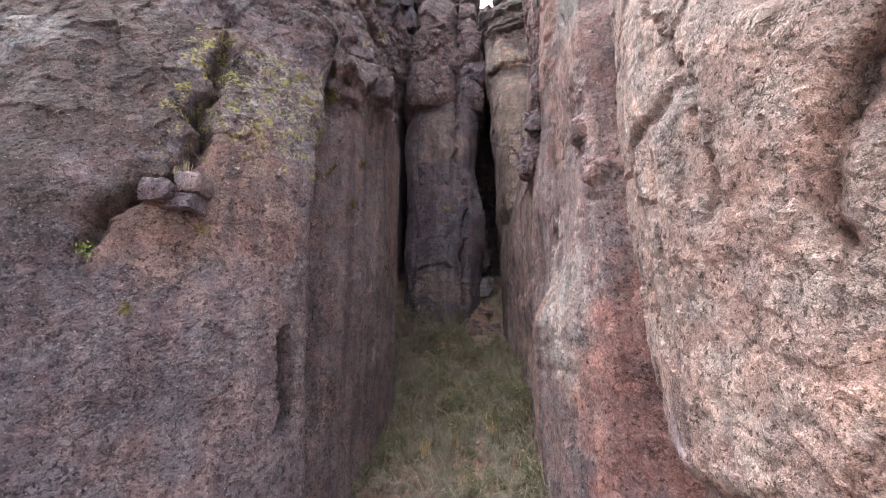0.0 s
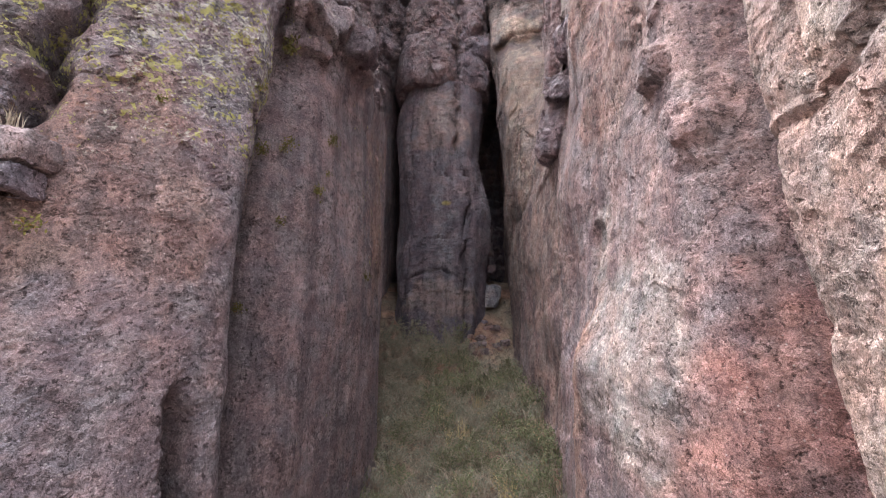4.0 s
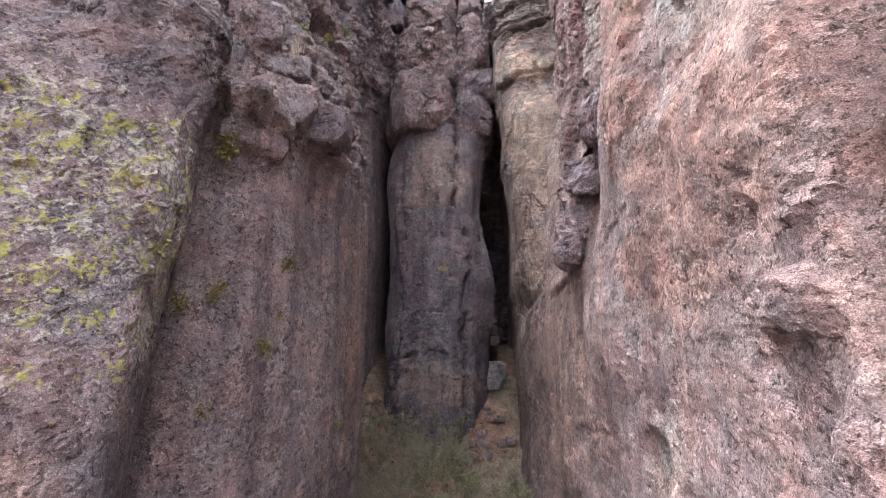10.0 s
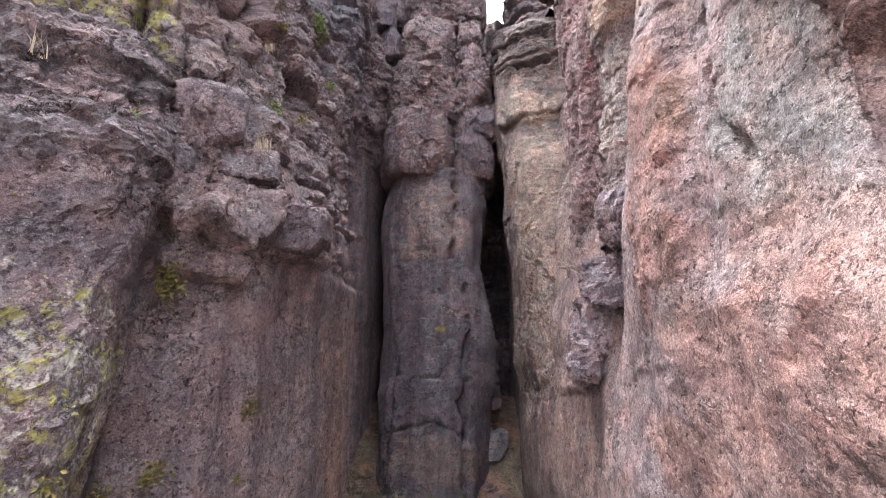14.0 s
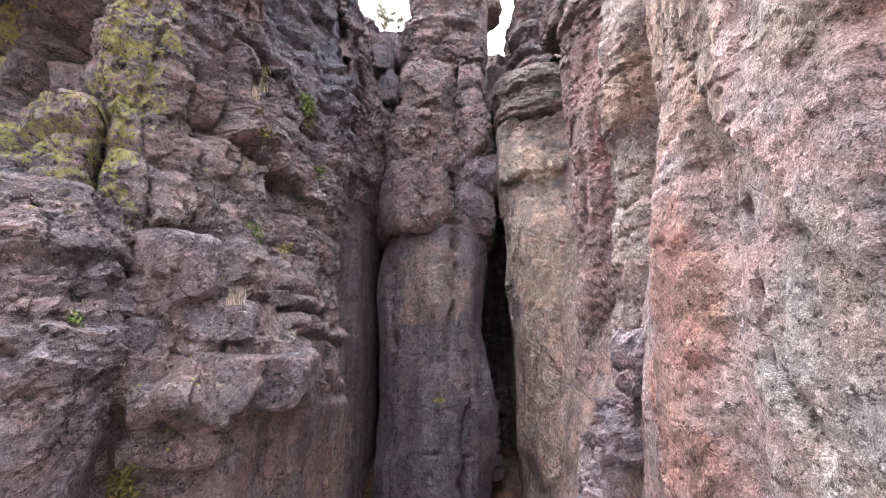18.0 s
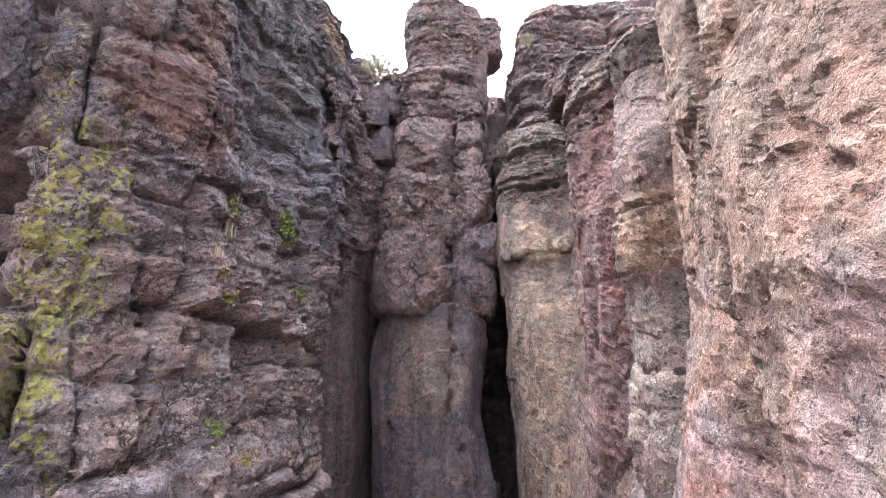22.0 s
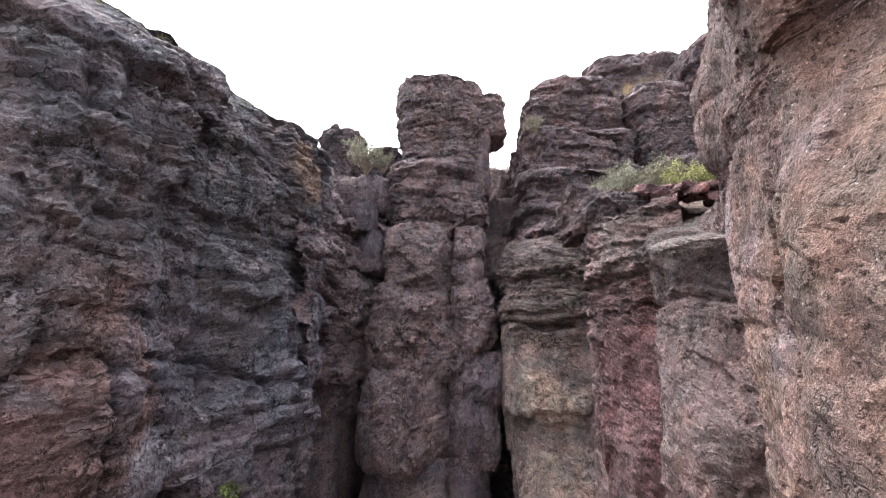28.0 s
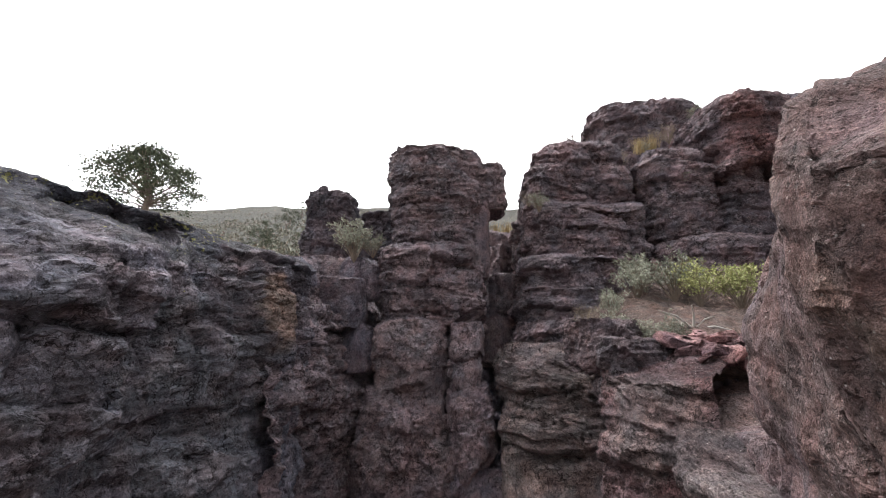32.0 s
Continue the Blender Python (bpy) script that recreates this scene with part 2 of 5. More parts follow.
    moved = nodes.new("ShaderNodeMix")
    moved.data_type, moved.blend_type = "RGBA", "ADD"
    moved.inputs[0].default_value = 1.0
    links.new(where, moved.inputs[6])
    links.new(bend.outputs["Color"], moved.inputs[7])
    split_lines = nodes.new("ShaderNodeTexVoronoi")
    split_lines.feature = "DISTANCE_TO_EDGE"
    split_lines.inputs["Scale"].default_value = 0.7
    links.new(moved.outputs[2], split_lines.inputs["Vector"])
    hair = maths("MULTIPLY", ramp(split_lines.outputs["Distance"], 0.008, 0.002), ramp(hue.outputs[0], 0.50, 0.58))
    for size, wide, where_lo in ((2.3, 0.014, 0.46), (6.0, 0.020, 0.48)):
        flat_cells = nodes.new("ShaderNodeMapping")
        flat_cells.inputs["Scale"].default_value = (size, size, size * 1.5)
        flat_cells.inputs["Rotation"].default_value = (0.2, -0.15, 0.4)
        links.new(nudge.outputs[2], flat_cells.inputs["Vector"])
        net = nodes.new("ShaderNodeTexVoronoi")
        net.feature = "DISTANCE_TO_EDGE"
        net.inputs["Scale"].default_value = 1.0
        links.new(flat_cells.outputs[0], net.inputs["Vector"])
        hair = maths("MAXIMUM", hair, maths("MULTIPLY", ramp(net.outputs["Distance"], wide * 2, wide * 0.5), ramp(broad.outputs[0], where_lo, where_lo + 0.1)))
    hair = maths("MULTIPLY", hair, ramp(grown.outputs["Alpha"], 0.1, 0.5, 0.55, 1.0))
    # crack shade, painted into the colour along the hair lines
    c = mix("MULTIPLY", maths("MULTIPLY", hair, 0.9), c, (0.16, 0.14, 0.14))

    def lichen(channel, scale, colour, other, sharp, seed, thin=1.0):
        nonlocal c
        n = tex("ShaderNodeTexNoise", scale * 0.55, Detail=8.0, Roughness=0.7)
        n.noise_dimensions = "4D"
        n.inputs["W"].default_value = seed
        dots = tex("ShaderNodeTexNoise", scale * 3.2, Detail=3.0, Roughness=0.6)
        dots.noise_dimensions = "4D"
        dots.inputs["W"].default_value = seed + 20
        both = maths("ADD", maths("MULTIPLY", n.outputs[0], 0.55), maths("MULTIPLY", dots.outputs[0], 0.45))
        limit = maths("SUBTRACT", 0.69, maths("MULTIPLY", split.outputs[channel], 0.195))
        mask = ramp(maths("SUBTRACT", both, limit), 0.0, sharp)
        tone = mix("MIX", ramp(fine.outputs[0], 0.35, 0.65), colour, other)
        c = mix("MIX", maths("MULTIPLY", mask, thin), c, tone)

    lichen(1, 11.0, (0.46, 0.44, 0.40), (0.34, 0.33, 0.31), 0.07, 3.0, 0.75)
    lichen(2, 6.0, (0.34, 0.16, 0.09), (0.27, 0.14, 0.10), 0.14, 9.0, 0.7)
    lichen(0, 9.0, (0.33, 0.31, 0.10), (0.21, 0.205, 0.09), 0.035, 1.0, 0.9)
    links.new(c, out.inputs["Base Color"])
    out.inputs["Roughness"].default_value = 0.92
    out.inputs["Specular IOR Level"].default_value = 0.25
    high = maths("ADD", maths("ADD", maths("MULTIPLY", fine.outputs[0], 0.024), maths("MULTIPLY", grit.outputs[0], 0.009)), maths("MULTIPLY", chip.outputs[0], 0.026))
    high = maths("ADD", high, maths("MULTIPLY", ramp(spots.outputs[0], 0.33, 0.44), 0.018))
    high = maths("ADD", high, maths("ADD", maths("MULTIPLY", plates[0], 0.012), maths("MULTIPLY", plates[1], 0.009)))
    high = maths("SUBTRACT", high, maths("ADD", maths("MULTIPLY", hair, 0.03), maths("MULTIPLY", bed, 0.035)))
    high = maths("SUBTRACT", high, maths("MULTIPLY", pits, 0.030))
    bump = nodes.new("ShaderNodeBump")
    bump.inputs["Strength"].default_value = 1.0
    bump.inputs["Distance"].default_value = 1.0
    links.new(high, bump.inputs["Height"])
    links.new(bump.outputs[0], out.inputs["Normal"])
    return m


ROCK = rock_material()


# ---- rock builders ----
def grid_mesh(name, p, stone, growth, closed=False, beds=0.1):
    """A mesh object's data from a grid of points (rows, columns, 3)."""
    nv, nu = p.shape[:2]
    idx = np.arange(nv * nu).reshape(nv, nu)
    if closed:
        idx = np.concatenate([idx, idx[:, :1]], 1)
    quads = np.stack([idx[:-1, :-1], idx[:-1, 1:], idx[1:, 1:], idx[1:, :-1]], -1).reshape(-1, 4)
    me = bpy.data.meshes.new(name)
    me.vertices.add(nv * nu)
    me.vertices.foreach_set("co", p.astype(np.float32).ravel())
    me.loops.add(quads.size)
    me.loops.foreach_set("vertex_index", quads.astype(np.int32).ravel())
    me.polygons.add(len(quads))
    me.polygons.foreach_set("loop_start", np.arange(0, quads.size, 4, dtype=np.int32))
    me.polygons.foreach_set("use_smooth", np.full(len(quads), False))
    for key, val, last in (("stone", stone, 1.0), ("growth", growth, beds)):
        a = me.attributes.new(key, "FLOAT_COLOR", "POINT")
        a.data.foreach_set("color", np.concatenate([val, np.broadcast_to(np.asarray(last, float), (len(val),))[:, None]], 1).astype(np.float32).ravel())
    me.update(calc_edges=True)
    me.materials.append(ROCK)
    return me


def soften(a, sigma, axis, wrap=False):
    if sigma < 0.3:
        return a
    r = int(sigma * 2.5) + 1
    k = np.exp(-0.5 * (np.arange(-r, r + 1) / sigma) ** 2)
    k /= k.sum()
    pad = [(0, 0)] * a.ndim
    pad[axis] = (r, r)
    if wrap:
        b = np.pad(a, pad, mode="wrap")
    else:
        b = np.pad(a, pad, mode="reflect", reflect_type="odd") if a.shape[axis] > r + 1 else np.pad(a, pad, mode="edge")
    out = 0
    for i, w in enumerate(k):
        sl = [slice(None)] * a.ndim
        sl[axis] = slice(i, i + a.shape[axis])
        out = out + w * b[tuple(sl)]
    return out


def normals(p, wrap=False):
    if wrap:
        du = np.roll(p, -1, 1) - np.roll(p, 1, 1)
    else:
        du = np.gradient(p, axis=1)
    n = np.cross(du, np.gradient(p, axis=0))
    return n / np.maximum(np.linalg.norm(n, axis=2, keepdims=True), 1e-9)


def paint(p, n, plate, tones, growth, seed):
    """Stone colour by noise between the tones, and how much yellow, pale and orange lichen grows."""
    k = len(p)
    a = np.clip(0.5 + 0.9 * fbm(p * 0.55, 4, seed + 70), 0, 1)[:, None]
    if plate is not None:
        a = np.clip(0.55 * a + 0.45 * plate[:, None], 0, 1)
    b = np.clip(0.5 + 1.1 * fbm(p * np.array([1.6, 1.6, 0.5]), 4, seed + 75), 0, 1)[:, None]
    t = [np.broadcast_to(np.asarray(v, float), (k, 3)) for v in tones]
    c = t[0] * (1 - a) + t[1] * a
    c = c * (1 - 0.55 * b) + t[2] * 0.55 * b
    patch = np.clip(0.5 + 1.0 * fbm(p * 0.45, 3, seed + 80), 0, 1)
    g = np.stack([np.broadcast_to(np.asarray(v, float), (k,)) for v in growth], 1)
    g = g * (0.45 + 0.8 * patch[:, None])
    return c, np.clip(g, 0, 1)


def off_line(p, line):
    """Distance of points from a broken line of (x, y, z) corners."""
    best = np.full(len(p), 1e9)
    for a, b in zip(line[:-1], line[1:]):
        a, b = np.array(a), np.array(b)
        t = np.clip(((p - a) @ (b - a)) / ((b - a) @ (b - a)), 0, 1)
        best = np.minimum(best, np.linalg.norm(p - a - t[:, None] * (b - a), axis=1))
    return best


def finish(name, form, wrap, flip, style, tones, growth, seed, stains_and_tints, parent, bulges=(), cracks=(), extra=None):
    n = normals(form, wrap) * (-1 if flip else 1)
    # uneven spacing, so that broken edges do not follow the grid
    r = np.random.default_rng(seed + 500)
    du = np.roll(form, -1, 1) - form
    du[:, -1] = du[:, -2]
    dv = np.roll(form, -1, 0) - form
    dv[-1] = dv[-2]
    inner = np.ones(form.shape[:2])
    inner[0] = inner[-1] = 0
    if not wrap:
        inner[:, 0] = inner[:, -1] = 0
    form = form + (du * r.uniform(-0.36, 0.36, inner.shape)[:, :, None] + dv * r.uniform(-0.36, 0.36, inner.shape)[:, :, None]) * inner[:, :, None]
    flat, fn = form.reshape(-1, 3), n.reshape(-1, 3)
    style = {k: (v(flat) if callable(v) else v) for k, v in style.items()}
    wob = np.stack([fbm(flat * 2.6, 4, seed + k) for k in (101, 102, 103)], 1)
    add = extra(flat + 0.1 * wob) if extra else 0
    for at, size, height, hard in bulges:
        r = np.linalg.norm((flat + 0.12 * wob - np.array(at)) / np.array(size), axis=1)
        add = add + height * (1 - step(hard, 1.0, r))
    for width, depth, *line in cracks:
        r = off_line(flat + 0.09 * wob, line) / (width * (1 + 0.5 * wob[:, 0]))
        add = add - depth * np.exp(-r ** 1.5)
    d, plate = relief(flat, fn, seed=seed, **style)
    moved = flat + fn * (d + add)[:, None]
    tones = [t(flat) if callable(t) else t for t in tones]
    growth = [g(flat) if callable(g) else g for g in growth]
    stone, grown = paint(flat, fn, plate, tones, growth, seed)
    stone = stone * np.array((0.94, 1.0, 1.13))
    for (sx, sy, sz), (rx, ry, rz), colour, amount in stains_and_tints:
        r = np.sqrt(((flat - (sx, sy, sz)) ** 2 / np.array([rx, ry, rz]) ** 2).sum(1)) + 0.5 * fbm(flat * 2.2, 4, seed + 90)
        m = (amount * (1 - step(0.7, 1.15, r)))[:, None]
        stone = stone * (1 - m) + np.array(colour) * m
    ob = new(name, grid_mesh(name, moved.reshape(form.shape), stone, grown, wrap, np.clip(0.12 + np.asarray(style.get("strata", 0.0)) * 8, 0, 1)))
    if flip:
        ob.data.flip_normals()
    if parent:
        ob.parent = parent
    return ob


def face(name, rows, spacing=0.04, soft=(0.07, 0.05), flip=False, style={}, tones=(), growth=(0, 0, 0), seed=0, stains_and_tints=(), parent=None, bulges=(), cracks=(), extra=None):
    """A rock face lofted through plan outlines: rows of (height, x, y, x, y, ...), from the foot up."""
    zs = np.array([r[0] for r in rows], float)
    pts = np.array([np.array(r[1:], float).reshape(-1, 2) for r in rows])
    seg = np.linalg.norm(np.diff(pts, axis=1), axis=2).mean(0)
    s = np.concatenate([[0], np.cumsum(seg)])
    nu = int(s[-1] / spacing) + 2
    rise = np.abs(np.diff(zs)) + 0.6 * np.linalg.norm(np.diff(pts, axis=0), axis=2).mean(1)
    v = np.concatenate([[0], np.cumsum(rise)])
    nv = int(v[-1] / spacing) + 2
    us, vs = np.linspace(0, s[-1], nu), np.linspace(0, v[-1], nv)
    mid = np.stack([np.stack([np.interp(us, s, row[:, k]) for k in (0, 1)], 1) for row in pts])
    full = np.empty((nv, nu, 3))
    j = np.clip(np.searchsorted(v, vs, side="right") - 1, 0, len(v) - 2)
    f = ((vs - v[j]) / (v[j + 1] - v[j]))[:, None, None]
    full[:, :, :2] = mid[j] * (1 - f) + mid[j + 1] * f
    full[:, :, 2] = (zs[j] * (1 - f[:, 0, 0]) + zs[j + 1] * f[:, 0, 0])[:, None]
    full = soften(full, soft[0] / spacing, 1)
    full = soften(full, soft[1] / spacing, 0)
    return finish(name, full, False, flip, style, tones, growth, seed, stains_and_tints, parent, bulges, cracks, extra)


def block(name, x0, x1, y0, y1, z0, z1, spacing=0.04, square=3.6, lean=(0, 0), round_z=0.22, style={}, tones=(), growth=(0, 0, 0), seed=0, stains_and_tints=(), parent=None, turn=0.0, taper=0.0, cuts=0):
    """A block of rock with rounded edges, closed above and below."""
    w, h, t = (x1 - x0) / 2, (y1 - y0) / 2, z1 - z0
    nu = max(16, int(4 * (w + h) / spacing))
    nv = max(8, int(t / spacing))
    ncap = max(3, int(min(w, h) / spacing * 0.7))
    ang = np.linspace(0, 2 * np.pi, nu, endpoint=False)
    ca, sb = np.cos(ang), np.sin(ang)
    r = (np.abs(ca) ** square + np.abs(sb) ** square) ** (-1 / square)
    ring = np.stack([ca * r, sb * r], 1)
    levels = [(z0, k / ncap * 0.9) for k in range(1, ncap)]
    for k in range(nv + 1):
        f = k / nv
        e = min(f, 1 - f) * t
        levels.append((z0 + f * t, 1 - (0.10 * (1 - min(1, e / round_z)) ** 2)))
    levels += [(z1, (ncap - k) / ncap * 0.9) for k in range(1, ncap)]
    form = np.empty((len(levels), nu, 3))
    cz, sz = math.cos(radians(turn)), math.sin(radians(turn))
    for k, (z, q) in enumerate(levels):
        f = (z - z0) / t - 0.5
        q = q * (1 - taper * f)
        lx, ly = ring[:, 0] * q * w, ring[:, 1] * q * h
        form[k, :, 0] = (x0 + x1) / 2 + lx * cz - ly * sz + lean[0] * f
        form[k, :, 1] = (y0 + y1) / 2 + lx * sz + ly * cz + lean[1] * f
        form[k, :, 2] = z
    r = random.Random(seed)
    mid, half = np.array([(x0 + x1) / 2, (y0 + y1) / 2, (z0 + z1) / 2]), np.array([w, h, t / 2])
    for k in range(cuts):
        # broken faces: the form is planed off along random planes
        way = np.array([r.gauss(0, 1), r.gauss(0, 1), r.gauss(0, 0.8)])
        way /= np.linalg.norm(way)
        reach = np.abs(way * half).sum() * r.uniform(0.64, 0.86)
        over = np.maximum(0, (form - mid) @ way - reach)
        form = form - over[:, :, None] * way
    return finish(name, form, True, False, style, tones, growth, seed, stains_and_tints, parent)


def stone(name, at, size, seed, tones, parent=None, growth=(0, 0.2, 0), turn=0.0, tilt=0.0, style=None, spacing=0.04, cuts=11):
    """A loose stone of that size, lying at a place, turned and tilted by degrees."""
    x, y, z = size
    ob = block(name, -x / 2, x / 2, -y / 2, y / 2, -z / 2, z / 2, spacing=spacing, square=8.0, round_z=z * 0.1, cuts=cuts,
               style=style or dict(lump=0.015, facet=0.05 * min(size), pit=0.008), tones=tones, growth=growth, seed=seed, parent=parent)
    ob.matrix_basis = pose(*at, tilt, tilt * 0.4, turn)
    return ob


def thing(name, label, category, group="", at=(0, 0, 0), kind=""):
    ob = new(name)
    ob.location = at
    return tagged(ob, label, category, group, kind)


PURPLE, MAUVE, GREY = (0.170, 0.138, 0.150), (0.265, 0.212, 0.218), (0.30, 0.285, 0.29)
RED = (0.33, 0.18, 0.165)
TAN, SLATE = (0.38, 0.295, 0.25), (0.15, 0.152, 0.183)
BROWN = (0.24, 0.185, 0.175)
VARNISH, RUST, SOOT = (0.15, 0.117, 0.118), (0.20, 0.143, 0.138), (0.118, 0.107, 0.115)

# ---- left side of the slot ----
def slab_step(p):
    # the upper slab stands proud beyond the great diagonal crack
    edge = np.interp(p[:, 2], [3.0, 4.2, 5.1, 5.6, 7.0, 9.0], [-3.75, -3.52, -3.40, -2.98, -2.86, -2.90])
    return 0.05 * step(0.0, 0.05, edge - p[:, 0]) * step(4.3, 5.0, p[:, 2])


slab = face("leaning_slab", [
    (0.5, -9, 3.0, -4.6, 3.3, -2.9, 4.1, -1.80, 4.9, -1.45, 5.4, -1.75, 6.1, -2.3, 6.9),
    (3.0, -9, 3.4, -4.6, 3.6, -3.0, 4.3, -1.90, 5.0, -1.55, 5.5, -1.85, 6.1, -2.3, 6.9),
    (5.0, -9, 4.0, -4.4, 4.0, -3.0, 4.6, -1.98, 5.2, -1.70, 5.6, -1.95, 6.2, -2.4, 7.0),
    (7.2, -9, 4.6, -4.2, 4.6, -3.0, 5.0, -2.15, 5.6, -1.80, 6.0, -1.95, 6.5, -2.4, 7.2),
    (8.6, -9, 5.0, -4.2, 5.15, -3.1, 5.3, -2.25, 5.7, -1.82, 6.08, -1.78, 6.45, -2.2, 7.1),
    (9.2, -9, 5.2, -4.2, 5.4, -3.2, 5.55, -2.35, 5.85, -1.86, 6.22, -1.82, 6.6, -2.3, 7.2),
    (9.9, -9, 5.8, -4.4, 6.0, -3.5, 6.0, -2.6, 6.2, -2.2, 6.5, -2.2, 6.8, -2.6, 7.3),
    (10.3, -9, 7.0, -5.4, 7.6, -4.2, 7.4, -3.5, 7.2, -3.2, 7.2, -3.1, 7.3, -3.1, 7.6)],
    seed=1, spacing=0.03, extra=slab_step,
    style=dict(lump=0.06, flute=0.03, pit=0.010, facet=lambda p: 0.010 + 0.03 * step(5.4, 7.0, p[:, 2]), strata=lambda p: 0.16 * step(8.1, 8.9, p[:, 2])),
    tones=((0.145, 0.115, 0.122), (0.19, 0.15, 0.152), (0.225, 0.18, 0.18)),
    growth=(lambda p: 0.18 + 0.50 * step(5.2, 6.4, p[:, 2]) * step(-3.6, -3.1, p[:, 0]), lambda p: 0.20 + 0.36 * step(4.2, 5.0, p[:, 2]) * step(-3.1, -2.4, p[:, 0]) + 0.22 * step(6.0, 7.0, p[:, 2]) * step(-3.0, -2.4, p[:, 0]), lambda p: 0.66 * step(4.0, 4.7, p[:, 2] + 0.1 * p[:, 0] + 0.25 + 0.5 * fbm(p * 1.5, 3, 77)) * step(-4.8, -2.6, p[:, 0]) * (1 - step(5.6, 7.5, p[:, 2]))),
    stains_and_tints=(((-4.6, 4.8, 6.8), (2.1, 2.0, 2.5), (0.092, 0.075, 0.080), 0.88), ((-2.4, 5.05, 5.4), (0.6, 0.9, 1.2), (0.235, 0.155, 0.14), 0.55), ((-5.0, 4.6, 7.2), (0.5, 0.6, 0.5), (0.26, 0.26, 0.28), 0.6), ((-3.0, 4.6, 4.75), (0.65, 0.7, 0.45), (0.235, 0.163, 0.15), 0.6)),
    cracks=((0.07, 0.5, (-2.93, 5.64, 8.75), (-2.88, 5.39, 7.8), (-2.89, 5.01, 6.94), (-2.87, 4.88, 5.97), (-3.0, 4.68, 5.6)),
            (0.055, 0.32, (-3.0, 4.68, 5.6), (-3.38, 4.46, 5.16), (-3.51, 4.36, 4.69)),
            (0.03, 0.07, (-3.51, 4.36, 4.69), (-3.49, 4.31, 4.24), (-3.56, 4.12, 3.57), (-3.64, 4.0, 3.16), (-4.0, 3.7, 2.2))),
    bulges=(((-1.74, 5.32, 3.3), (0.2, 0.24, 0.78), -0.42, 0.45),))
tagged(slab, "leaning mauve rock slab with orange and pale lichen", "rock")
stone("chock_stone", (-3.02, 4.60, 5.36), (0.36, 0.34, 0.24), 31, (MAUVE, PURPLE, PURPLE), slab, (0.1, 0.4, 0.3))
stone("chock_stone", (-2.75, 4.76, 5.50), (0.32, 0.34, 0.22), 32, (BROWN, MAUVE, PURPLE), slab, (0.1, 0.4, 0.5))
stone("chock_stone", (-2.78, 4.72, 5.28), (0.34, 0.3, 0.2), 33, (MAUVE, PURPLE, PURPLE), slab, (0.1, 0.4, 0.2))

